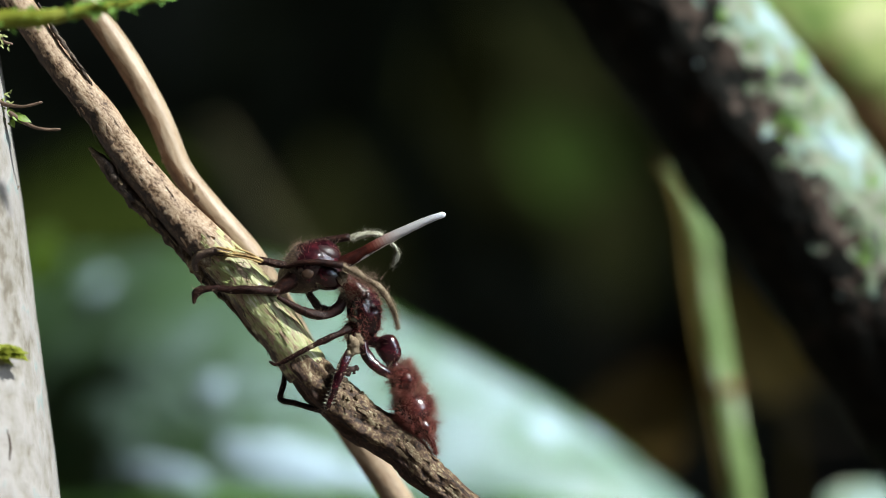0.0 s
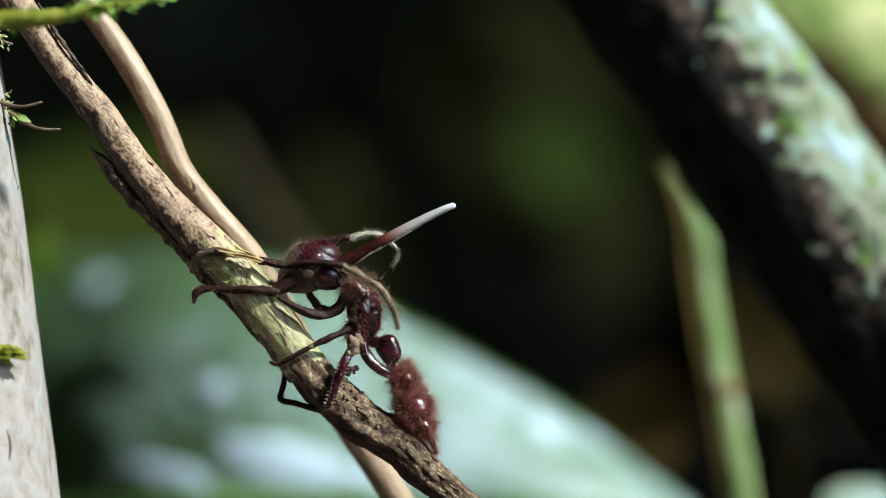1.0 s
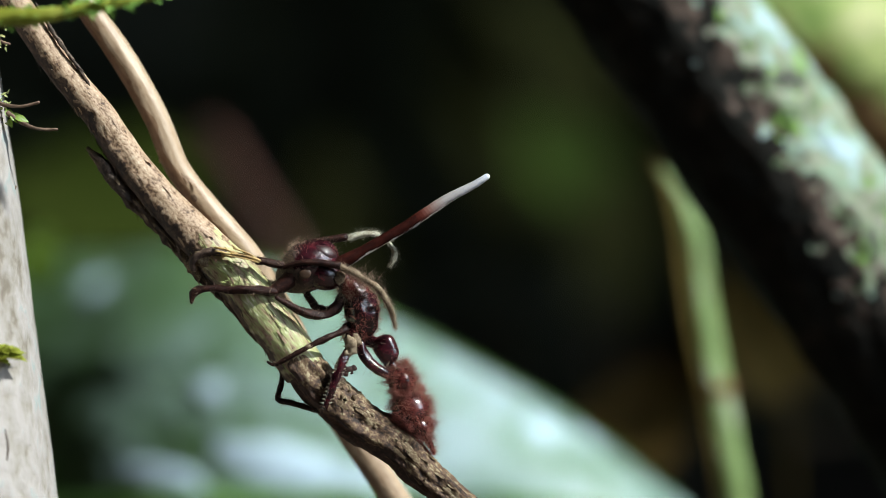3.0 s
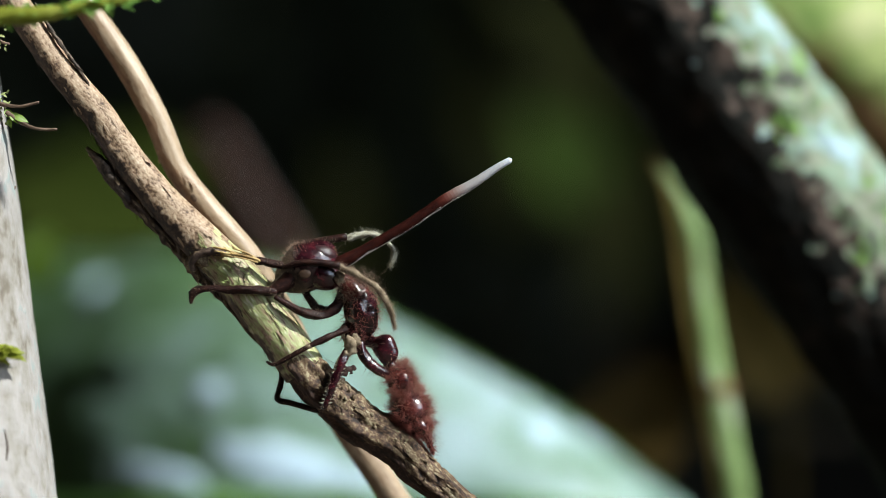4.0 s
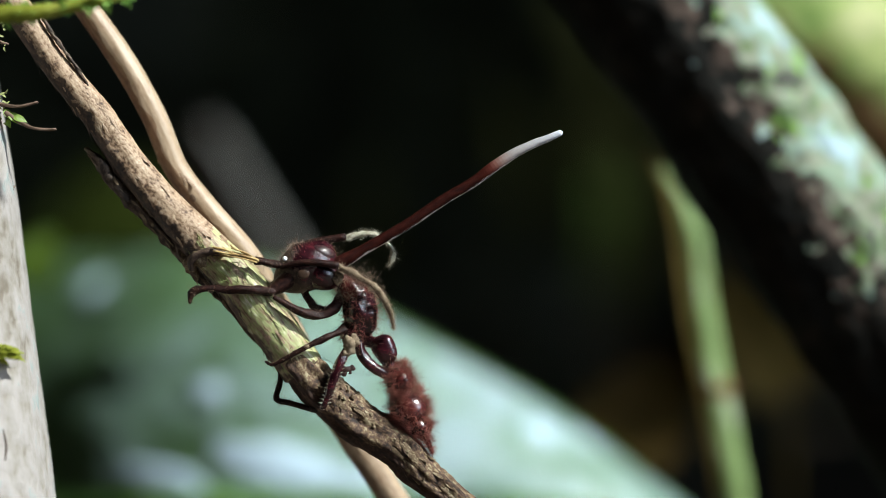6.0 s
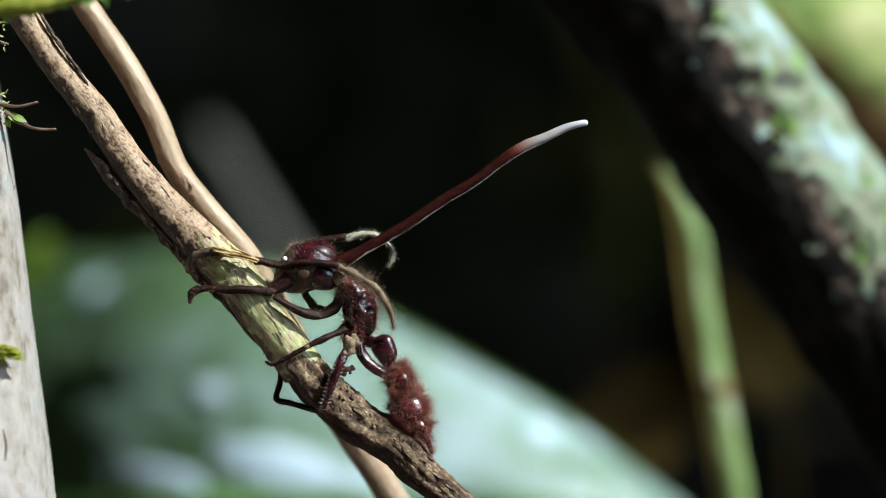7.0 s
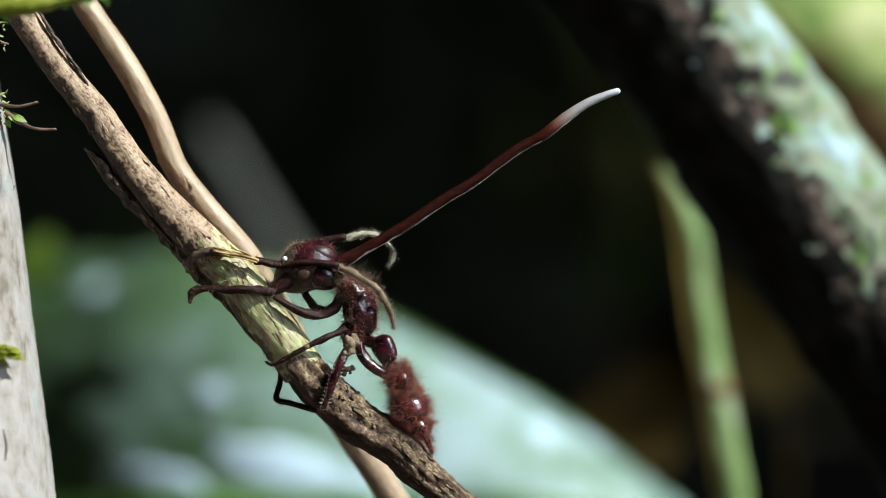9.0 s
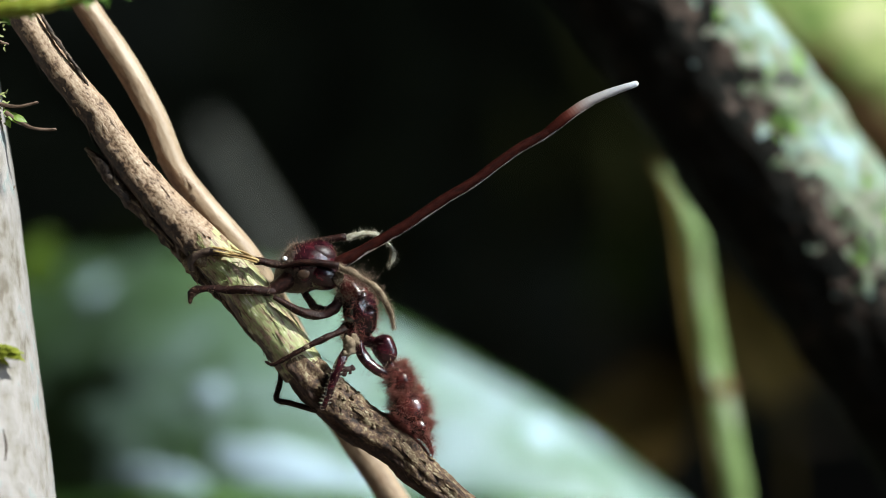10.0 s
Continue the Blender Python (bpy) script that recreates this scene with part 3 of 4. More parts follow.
# ---- plants behind ----
def build_broad_leaf():
    foot = at(-250, 2600, 165)
    base = Vector((foot.x, foot.y, 0))
    pl = thing("broad_leaf_plant", base, "large pale green waxy leaf with white spots", "leaf")
    mid = [at(-230, 640, 190), at(-60, 655, 160), at(120, 684, 130), at(300, 722, 104), at(480, 765, 92), at(830, 885, 88), at(1150, 1020, 87), at(1420, 1150, 88)]
    line = spline([(p, 0) for p in mid], .0018)
    n, m = len(line), 30
    up0 = Vector((.22, .42, .85)).normalized()

    def point(i, g, lift=0.0):
        if i != int(i):
            k = max(0, min(n - 2, int(i)))
            return point(k, g, lift).lerp(point(k + 1, g, lift), i - k)
        i = int(i)
        f = i / (n - 1)
        p = line[i][0]
        t = (line[min(i + 1, n - 1)][0] - line[max(i - 1, 0)][0]).normalized()
        side = (up0 - t * up0.dot(t)).normalized()
        nor = t.cross(side).normalized()
        if nor.y > 0:
            nor = -nor
        w = .0250 * max(0.0, math.sin(math.pi * min(1, .1 + .89 * f))) ** .6 + .0004 * noise.noise(Vector((f * 14, 0, g)))
        dome = .005 * (1 - g * g) + .0006 * noise.noise(Vector((f * 9, g * 4, 3))) - .003 * max(0, g) ** 4 - .0003 * math.exp(-(g / .05) ** 2)
        return p + side * g * w + nor * (dome + lift)
    bm = bmesh.new()
    rows = [[bm.verts.new(point(i, 2 * k / m - 1)) for k in range(m + 1)] for i in range(n)]
    for i in range(n - 1):
        for k in range(m):
            fc = bm.faces.new((rows[i][k], rows[i + 1][k], rows[i + 1][k + 1], rows[i][k + 1]))
            fc.material_index = 1 if (k >= m - 1 or k < 1) else 0
    bmesh.ops.solidify(bm, geom=list(bm.faces), thickness=.0005)
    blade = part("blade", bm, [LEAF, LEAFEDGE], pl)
    bm = bmesh.new()
    tube(bm, [(mid[0], .0012), (at(-480, 800, 196), .0016), (at(-420, 1500, 180), .002), (base - Vector((0, 0, .012)), .0024)], 12, .003, .05)
    part("stalk", bm, STEMG, pl)
    bm = bmesh.new()
    leaflet(bm, at(52, 500, 108), Vector((.45, 0, .9)), Vector((.4, -.85, .3)), .0085, .0075, .2, 8)
    bmesh.ops.solidify(bm, geom=list(bm.faces), thickness=.0003)
    part("young_leaf", bm, BRIGHTLEAF, pl, "small bright green young leaf")
    # white spots on the blade; the large low ones paint the sky's reflection
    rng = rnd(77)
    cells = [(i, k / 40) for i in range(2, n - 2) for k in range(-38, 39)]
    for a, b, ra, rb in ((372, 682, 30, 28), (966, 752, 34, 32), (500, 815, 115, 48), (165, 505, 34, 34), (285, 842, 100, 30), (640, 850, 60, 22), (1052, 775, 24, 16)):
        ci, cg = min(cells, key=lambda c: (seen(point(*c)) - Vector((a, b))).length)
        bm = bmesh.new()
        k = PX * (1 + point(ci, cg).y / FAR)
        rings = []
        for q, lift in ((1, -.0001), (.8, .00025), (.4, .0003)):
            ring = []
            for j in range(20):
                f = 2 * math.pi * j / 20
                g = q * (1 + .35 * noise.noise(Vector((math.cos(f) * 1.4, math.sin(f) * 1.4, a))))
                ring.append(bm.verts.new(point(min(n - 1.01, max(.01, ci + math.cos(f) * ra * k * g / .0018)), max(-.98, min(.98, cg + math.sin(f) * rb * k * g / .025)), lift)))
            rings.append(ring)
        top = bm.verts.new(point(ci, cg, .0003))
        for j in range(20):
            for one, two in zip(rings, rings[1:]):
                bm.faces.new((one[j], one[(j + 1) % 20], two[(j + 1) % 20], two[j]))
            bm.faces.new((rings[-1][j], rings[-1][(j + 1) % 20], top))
        part("white_spot", bm, PATCH, blade, "whitish leaf spot")
    return pl, blade


def build_background():
    rng = rnd(51)
    foot = at(1420, 2400, 64)
    base = Vector((foot.x, foot.y, 0))
    global STEM
    s = STEM = thing("stem", base, "upright pale green plant stem behind the branch", "stem")
    bm = bmesh.new()
    tube(bm, along((1180, 298, 60, 3), (1194, 318, 60, 9), (1211, 346, 60, 16), (1228, 388, 60, 22), (1246, 507, 60, 26), (1266, 630, 60, 27), (1289, 754, 60, 27), (1312, 882, 60, 28)) + [(foot, .0036), (base - Vector((0, 0, .012)), .004)], 24, .001, .04, .08, 60, 3)
    part("stalk", bm, STEMG, s)
    bm = bmesh.new()
    tube(bm, along((1279, 680, 60, 29), (1281, 690, 60, 31), (1283, 700, 60, 29)), 24, .0005, .15, .1, 90, 6)
    part("node", bm, BROWN, s, "brown ring at a joint")
    bm = bmesh.new()
    tube(bm, along((1160, 278, 60, 2), (1184, 322, 59, 6), (1202, 385, 59, 8), (1218, 507, 59, 9), (1238, 630, 59, 7), (1258, 730, 59, 6), (1282, 882, 59, 5)), 10, .001, .4, .3, 120, 8)
    part("husk", bm, BROWNLEAF, s, "withered brown margin")

    foot = at(1500, 1700, 78)
    base = Vector((foot.x, foot.y, 0))
    lo = thing("stem", base, "low green stem lying beneath the broad leaf", "stem")
    bm = bmesh.new()
    tube(bm, along((-260, 932, 78, 22), (60, 899, 76, 24), (420, 892, 76, 24), (760, 896, 76, 23), (1050, 915, 76, 22), (1260, 990, 76, 22)) + [(foot, .0022), (base - Vector((0, 0, .012)), .0026)], 16, .002, .05, .1, 60, 9)
    part("stalk", bm, LEAFEDGE, lo)
    for a, b in ((250, 895), (690, 895), (1080, 920)):
        bm = bmesh.new()
        tube(bm, along((a - 8, b, 76, 22), (a, b, 76, 25), (a + 8, b, 76, 22)), 16, .0006, .1, .1, 90, 6)
        part("node", bm, STEMG, lo)

    foot = at(1942, 2780, 230)
    base = Vector((foot.x, foot.y, 0))
    g = thing("twig", base, "dim grey stick leaning in the shade", "stick")
    bm = bmesh.new()
    top, way = at(400, 265, 230), (at(630, 640, 230) - at(400, 265, 230)).normalized()
    line = tube(bm, along((372, 221, 230, 8), (400, 265, 230, 17), (630, 640, 230, 21), (1860, 2646, 230, 24)), 24, .002, .06)
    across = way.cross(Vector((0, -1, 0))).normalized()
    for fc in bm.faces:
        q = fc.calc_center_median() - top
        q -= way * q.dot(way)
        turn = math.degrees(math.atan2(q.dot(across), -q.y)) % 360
        # three tones by facing: the changing light on the stick put in its colour
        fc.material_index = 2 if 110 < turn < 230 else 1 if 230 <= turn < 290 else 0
    global STICK, STICK_TOP, STICK_WAY
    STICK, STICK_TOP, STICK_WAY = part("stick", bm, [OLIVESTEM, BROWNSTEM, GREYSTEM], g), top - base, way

    foot = at(1300, 1400, 130)
    base = Vector((foot.x, foot.y, 0))
    d = thing("dead_leaf", base, "curled brown dead leaf hanging on a stalk", "leaf")
    bm = bmesh.new()
    leaflet(bm, at(1060, 860, 125), Vector((.55, .1, .8)), Vector((-.2, -.9, .3)), .026, .016, .2, 10)
    part("blade", bm, DEADLEAF, d)
    bm = bmesh.new()
    tube(bm, [(at(1060, 860, 125), .0005), (at(1180, 1100, 128), .0006), (foot, .0008), (base - Vector((0, 0, .012)), .001)], 8, .003)
    part("stalk", bm, DEADLEAF, d)

    foot = at(1420, 1400, 128)
    base = Vector((foot.x, foot.y, 0))
    d = thing("dead_leaf", base, "olive brown withered leaf hanging behind the branch", "leaf")
    bm = bmesh.new()
    leaflet(bm, at(1400, 700, 125), Vector((-.42, .1, .9)), Vector((.1, -.9, .3)), .022, .015, .2, 10)
    part("blade", bm, BROWNLEAF, d)
    bm = bmesh.new()
    tube(bm, [(at(1400, 700, 125), .0005), (at(1410, 1000, 126), .0006), (foot, .0008), (base - Vector((0, 0, .012)), .001)], 8, .003)
    part("stalk", bm, BROWNLEAF, d)

    foot = at(1560, 1400, 70)
    base = Vector((foot.x, foot.y, 0))
    global SMALL
    d = SMALL = thing("small_plant", base, "pale green leaf low beside the branch", "plant")
    bm = bmesh.new()
    leaflet(bm, at(1470, 930, 60), Vector((.7, .1, .5)), Vector((-.2, -.6, .7)), .010, .007, .3, 8)
    part("blade", bm, LICHEN, d)
    bm = bmesh.new()
    tube(bm, [(at(1470, 930, 60), .0004), (at(1500, 1100, 66), .0005), (foot, .0007), (base - Vector((0, 0, .012)), .001)], 8, .003)
    part("stalk", bm, STEMG, d)


def hanging_leaf(name, a, b, d, length, width, way, face, mat, label):
    tip = at(a, b, d)
    base = Vector((tip.x + .02, tip.y + .03, 0))
    pl = thing(name, base, label, "plant", "background saplings")
    bm = bmesh.new()
    tube(bm, [(tip, .0005), (tip + Vector((.004, .02, -.01)), .0006), (base + Vector((0, 0, .1)), .0009), (base - Vector((0, 0, .012)), .0014)], 8, .004)
    part("stalk", bm, LITTER, pl)
    bm = bmesh.new()
    leaflet(bm, Vector(), Vector(way), Vector(face), length, width, .25, 10)
    blade = new("blade", mesh_of("blade", bm, mat, Vector()))
    blade.parent = pl
    blade.location = tip - base
    ORIGIN[blade] = base
    return blade


# ---- the moss strand above ----
def build_moss_strand():
    rng = rnd(61)
    base = at(-20, 40, -11)
    s = thing("moss_strand", base, "yellow-green moss strand hanging across the vine", "moss")
    rows = along((-90, 52, -11, 12), (0, 36, -11, 17), (70, 32, -11, 15), (140, 21, -11, 10), (190, 12, -11, 9), (240, 4, -11, 7), (290, -3, -11, 4))
    bm = bmesh.new()
    line = tube(bm, rows, 14, .0004, .25, .3, 300, 5)
    part("strand", bm, OLIVE, s)
    bm = bmesh.new()
    for _ in range(150):
        p, r = rng.choice(line)
        d = Vector((rng.gauss(.6, .6), rng.gauss(0, .6), rng.gauss(.25, .6)))
        leaflet(bm, p, d, Vector((0, -1, .5)), .0014 * rng.uniform(.5, 1.2), .0007, .2, 2)
    tagged(part("moss_leaf", bm, MOSS, s, "small moss leaves"), kind="stuff")
    return s


# ---- the ant ----
def chain(bm, rows, sides=10, rough=.06, step=.0003):
    return tube(bm, along(*rows), sides, step, rough, .08, 900, rows[0][0] % 17)


def build_ant():
    rng = rnd(71)
    base = at(480, 512, -1)
    ant = thing("ant", base, "dead dark red hairy ant clamped to a vine", "ant")
    # head
    bm = bmesh.new()

    def headshape(q):
        k = 1 - .20 * max(0, -q.x) - .06 * max(0, q.x)
        return Vector((q.x, q.y * k, q.z * k * (1 - .10 * math.exp(-((q.x - .55) * 5) ** 2) * (1 if q.z > 0 else 0))))
    blob(bm, at(548, 473, -0.2), (62 * PX, 45 * PX, 45 * PX), Euler((0, radians(-33), 0)).to_matrix(), .03, 700, 40, headshape)
    bm.normal_update()
    hb = bmesh.new()
    hairs_on(hb, bm, 460, .0007, .000011, rng, lambda c, n: n.z > .1 or n.x < -.3, .35)
    for fc in bm.faces:
        c = fc.calc_center_median()
        fc.material_index = 1 if seen(c).x + .5 * (seen(c).y - 480) * -1 < 536 + 34 * noise.noise(c * 1100) else 0
    hairs_on(hb, bm, 1500, .00035, .00001, rng, lambda c, n: seen(c).x < 545, .7)
    head = part("head", bm, [CHITIN, DUSTY], ant)
    tagged(part("head_hair", hb, PALEHAIR, head, "fine stiff pale hairs"), kind="stuff")
    bm = bmesh.new()
    blob(bm, at(544, 485, -2.36), (11 * PX, 3.5 * PX, 9 * PX), Euler((0, radians(-20), 0)).to_matrix(), .05)
    part("eye", bm, EYE, head, "dull brown eye")
    bm = bmesh.new()
    blob(bm, at(574, 449, -0.4), (30 * PX, 30 * PX, 20 * PX), Euler((0, radians(20), 0)).to_matrix(), .05, 900)
    part("crown", bm, DULLCHITIN, head, "dull dark red back lobe")
    bm = bmesh.new()
    blob(bm, at(574, 484, -1.0), (37 * PX, 26 * PX, 29 * PX), Euler((0, radians(25), 0)).to_matrix(), .05, 900)
    part("cheek", bm, CHITIN, head)
    for d, (a, b) in ((-2.2, (0, 0)), (-.2, (6, -8))):
        bm = bmesh.new()
        chain(bm, ((528 + a, 486 + b, d + 1.0, 18), (506 + a, 504 + b, d + .8, 15), (487 + a, 515 + b, d + .5, 10), (472 + a, 519 + b, d + .5, 5)))
        part("mandible", bm, LEGSHELL, head, "brown mandible biting the bark")
    # antennae
    bm = bmesh.new()
    chain(bm, ((506, 474, -2, 4), (530, 466, -2.4, 5), (570, 465, -2.5, 6), (606, 471, -2.4, 7)))
    scape = part("antenna", bm, LEGSHELL, ant, "dark antenna with a beige fuzzy end")
    bm = bmesh.new()
    chain(bm, ((606, 471, -2.4, 5.5), (646, 492, -2.4, 4.5), (677, 515, -2.2, 5.5), (697, 550, -2, 4.5), (704, 580, -1.8, 2.5)), rough=.7)
    bm.normal_update()
    hb = bmesh.new()
    hairs_on(hb, bm, 2600, .0004, .00001, rng, None, 1.3, 1.0)
    for _ in range(260):
        q = at(650 + rng.gauss(0, 12), 494 + rng.gauss(0, 7), -2.3 + rng.gauss(0, .3))
        strand(hb, q, Vector((rng.gauss(.2, 1), rng.gauss(0, 1), rng.gauss(.5, 1))), .0007 * rng.uniform(.4, 1.2), .000009, Vector((rng.gauss(0, .6), rng.gauss(0, .6), rng.gauss(0, .6))), 3)
    part("feeler", bm, FUZZ, scape, "beige fuzzy feeler")
    tagged(part("fuzz", hb, PALEHAIR, scape), kind="stuff")
    bm = bmesh.new()
    chain(bm, ((545, 432, 0.3, 6), (580, 426, 0.5, 7), (618, 420, 0.5, 7)))
    scape = part("antenna", bm, LEGSHELL, ant, "dark antenna with a pale frayed end")
    bm = bmesh.new()
    chain(bm, ((612, 424, .5, 4), (628, 421, .7, 6), (644, 415, .8, 5), (672, 416, 1.1, 4), (690, 428, 1.3, 3), (702, 443, 1.3, 4), (701, 458, 1.3, 4), (696, 470, 1.3, 2.4)), rough=.9)
    bm.normal_update()
    hb = bmesh.new()
    hairs_on(hb, bm, 800, .0004, .000018, rng, None, 1.4, 1.6)
    part("feeler", bm, PALEFRAY, scape, "pale frayed feeler")
    tagged(part("fuzz", hb, PALEFRAY, scape), kind="stuff")
    # thorax
    bm = bmesh.new()
    chain(bm, ((596, 482, -0.3, 9), (608, 493, -0.3, 15), (622, 508, -0.3, 22), (636, 524, -0.3, 25), (646, 545, -0.3, 20)), 24, .22)
    bm.normal_update()
    hb = bmesh.new()
    hairs_on(hb, bm, 1900, .0009, .000013, rng, None, .6, 1.0)
    neck = part("forethorax", bm, REDCHITIN, ant, "brown hairy foremost thorax")
    tagged(part("hair", hb, PALEHAIR, neck), kind="stuff")
    bm = bmesh.new()
    blob(bm, at(645, 553, -0.4), (30 * PX, 30 * PX, 44 * PX), Euler((0, radians(-8), 0)).to_matrix(), .2, 1100, 40)
    blob(bm, at(630, 588, -0.2), (22 * PX, 22 * PX, 20 * PX), None, .12, 900)
    bm.normal_update()
    hb = bmesh.new()
    hairs_on(hb, bm, 2400, .0008, .000014, rng, lambda c, n: noise.noise(c * 1300) > -.05 or rng.random() < .2, .6, 1.2)
    tx = part("thorax", bm, CHITIN, ant)
    tagged(part("hair", hb, HAIR, tx), kind="stuff")
    # waist
    bm = bmesh.new()

    def node(q):
        b = [math.copysign(abs(v) ** .68, v) for v in q]
        return Vector((b[0] * (.92 + .1 * b[2]), b[1] * .9, b[2] * (1 - .10 * b[0])))
    blob(bm, at(688, 619, -0.2), (23 * PX, 22 * PX, 27 * PX), Euler((0, radians(-28), 0)).to_matrix(), .07, 900, 28, node)
    chain(bm, ((648, 602, -0.2, 10), (664, 606, -0.2, 11), (682, 612, -0.2, 13)))
    chain(bm, ((690, 640, -0.2, 10), (704, 656, -0.2, 12)))
    bm.normal_update()
    hb = bmesh.new()
    hairs_on(hb, bm, 160, .0007, .000013, rng)
    pt = part("petiole", bm, CHITIN, ant, "glossy dark knob of the waist")
    tagged(part("hair", hb, PALEHAIR, pt), kind="stuff")
    # gaster
    bm = bmesh.new()
    blob(bm, at(716, 676, -0.3), (26 * PX, 26 * PX, 27 * PX), None, .10, 800, 32)
    blob(bm, at(732, 724, -0.3), (35 * PX, 35 * PX, 33 * PX), Euler((0, radians(20), 0)).to_matrix(), .03, 800, 36)
    blob(bm, at(746, 752, -0.2), (27 * PX, 28 * PX, 20 * PX), Euler((0, radians(25), 0)).to_matrix(), .08, 800)
    chain(bm, ((750, 760, -0.2, 15), (762, 778, -0.1, 7), (772, 802, 0, 2.5)))
    bm.normal_update()
    hb = bmesh.new()
    shine = at(750, 718, -2)
    hairs_on(hb, bm, 13000, .0009, .000013, rng, lambda c, n: (c - shine).length > .0010 and noise.noise(c * 1500) > -.22, .5, 2.2)
    hairs_on(hb, bm, 160, .0021, .000012, rng, None, .4)
    wisp = bmesh.new()
    hairs_on(wisp, bm, 1500, .0013, .000009, rng, lambda c, n: n.x + n.z > .5, .5, 1.2)
    gs = part("gaster", bm, REDCHITIN, ant, "swollen abdomen under dense red fuzz")
    tagged(part("red_fuzz", hb, HAIR, gs, "dense reddish fuzz"), kind="stuff")
    tagged(part("pale_fuzz", wisp, PALEHAIR, gs, "thin greyish wisps over the red fuzz"), kind="stuff")
    # legs: each a run of segments
    legs = (
        ("front leg folded to the vine", ((610, 526, -.3, 13), (596, 547, -1.0, 12), (580, 558, -1.3, 8), (562, 558, -1.6, 10), (538, 551, -1.9, 10), (514, 539, -2.1, 7), (492, 526, -2.2, 5)), LEGSHELL, None),
        ("far front leg", ((585, 552, .4, 10), (565, 545, .4, 9), (552, 528, .4, 8), (542, 512, .2, 7)), LEGSHELL, None),
        ("stretched front foot", ((494, 517, -2.0, 7), (470, 514, -2.2, 9.5), (432, 513, -2.4, 9), (404, 513, -2.4, 7.5), (374, 511, -2.3, 7), (357, 513, -2.2, 8.5), (346, 521, -2.2, 8.5), (343, 537, -2.2, 3)), LEGSHELL, None),
        ("far front foot frayed to straw", ((505, 470, -1.6, 8), (480, 465, -1.8, 8), (458, 461, -1.9, 8)), LEGSHELL, ((462, 461, -1.9, 8), (430, 452, -2.1, 10), (400, 447, -2.2, 8), (378, 444, -2.2, 5))),
        ("middle leg on the vine", ((618, 582, -1.2, 9), (598, 592, -1.7, 5), (586, 597, -2.0, 8), (566, 606, -2.2, 7), (549, 615, -2.3, 4.5), (530, 625, -2.3, 6), (508, 637, -2.2, 5), (488, 646, -2.0, 4), (477, 640, -1.8, 2.5)), LEGSHELL, None),
        ("spiny middle leg on the bark", ((632, 602, -1.4, 10), (622, 616, -1.9, 7), (612, 634, -2.2, 9.5), (604, 656, -2.4, 9), (594, 684, -2.5, 7.5), (586, 706, -2.4, 6), (578, 724, -2.3, 5)), CHITIN, None),
        ("hind leg under the abdomen", ((642, 604, -.8, 8), (646, 624, -.9, 8), (658, 642, -.9, 10), (674, 654, -.8, 10), (692, 664, -.5, 7)), CHITIN, None),
        ("far hind leg", ((505, 655, 1.0, 6), (502, 682, .6, 6), (497, 706, .4, 6), (520, 713, .2, 7), (548, 722, 0, 6), (574, 730, -1.0, 4)), LEGSHELL, None),
    )
    for label, rows, mat, frayed in legs:
        bm = bmesh.new()
        chain(bm, tuple((a, b, d, r * (.82 if mat is LEGSHELL else 1)) for a, b, d, r in rows), 14, .42)
        bm.normal_update()
        hb = bmesh.new()
        hairs_on(hb, bm, 170, .0006, .000012, rng)
        leg = part("leg", bm, mat, ant, label)
        tagged(part("leg_hair", hb, PALEHAIR, leg), kind="stuff")
        if frayed:
            bm = bmesh.new()
            for i in range(17):
                o, q = rng.uniform(-9, 9), rng.uniform(.5, 1)
                chain(bm, tuple((462 + (a - 462) * q + rng.uniform(-4, 4), b + o * (.4 + .6 * j / 3) + rng.uniform(-3, 3), d - .04 * i, rng.uniform(.8, 1.9)) for j, (a, b, d, r) in enumerate(frayed)), 6, .3)
            part("frayed_foot", bm, STRAW, leg, "golden straw-like splinters")
            bm = bmesh.new()
            chain(bm, ((404, 449, -1.9, 5), (384, 446, -2.0, 7), (366, 448, -1.9, 7.5), (352, 456, -1.8, 7), (345, 468, -1.6, 6), (347, 479, -1.4, 4)), 12, .7)
            part("foot", bm, DUSTY, leg, "red-brown foot hooked over the bark")
        if label.startswith("middle"):
            bm = bmesh.new()
            blob(bm, at(549, 614, -2.3), (7 * PX, 5 * PX, 4.5 * PX), None, .4, 2000, 12)
            part("knee", bm, FUZZ, leg, "pale knee joint")
        if "spiny" in label:
            bm = bmesh.new()
            for i in range(24):
                f, side = (i // 2) / 11, -1 if i % 2 else 1
                p = at(610 - 28 * f + side * 5, 640 + 74 * f, -2.55)
                strand(bm, p, Vector((.9 * side, -.3, .2)), .0004, .00007)
            part("spine", bm, PALEFRAY, leg, "row of pale spines")
    # crumbs on the body
    bm = bmesh.new()
    for a, b, d, s in ((606, 488, -2.0, 5), (601, 494, -2.0, 4), (609, 497, -2.0, 3.5), (604, 500, -1.9, 3), (612, 484, -1.8, 3), (626, 612, -2.2, 10), (622, 620, -2.1, 7), (617, 627, -2.3, 5), (634, 604, -1.8, 7)):
        blob(bm, at(a, b, d), (s * PX * 1.2, s * PX, s * PX * 1.3), None, .9, 2800, 14)
    part("crumb", bm, FUZZ, ant, "pale crumbs of dried tissue")
    # a drop that swells out of the head
    bm = bmesh.new()
    blob(bm, at(511, 458, -1.9), (4.5 * PX, 4.5 * PX, 4.5 * PX), None, 0, 1, 16)
    global DROP
    DROP = single("dew_drop", bm, DEW, at(511, 458, -1.9), "tiny bright water drop on the ant's head", "drop")
    # a leaf scrap below the body
    bm = bmesh.new()
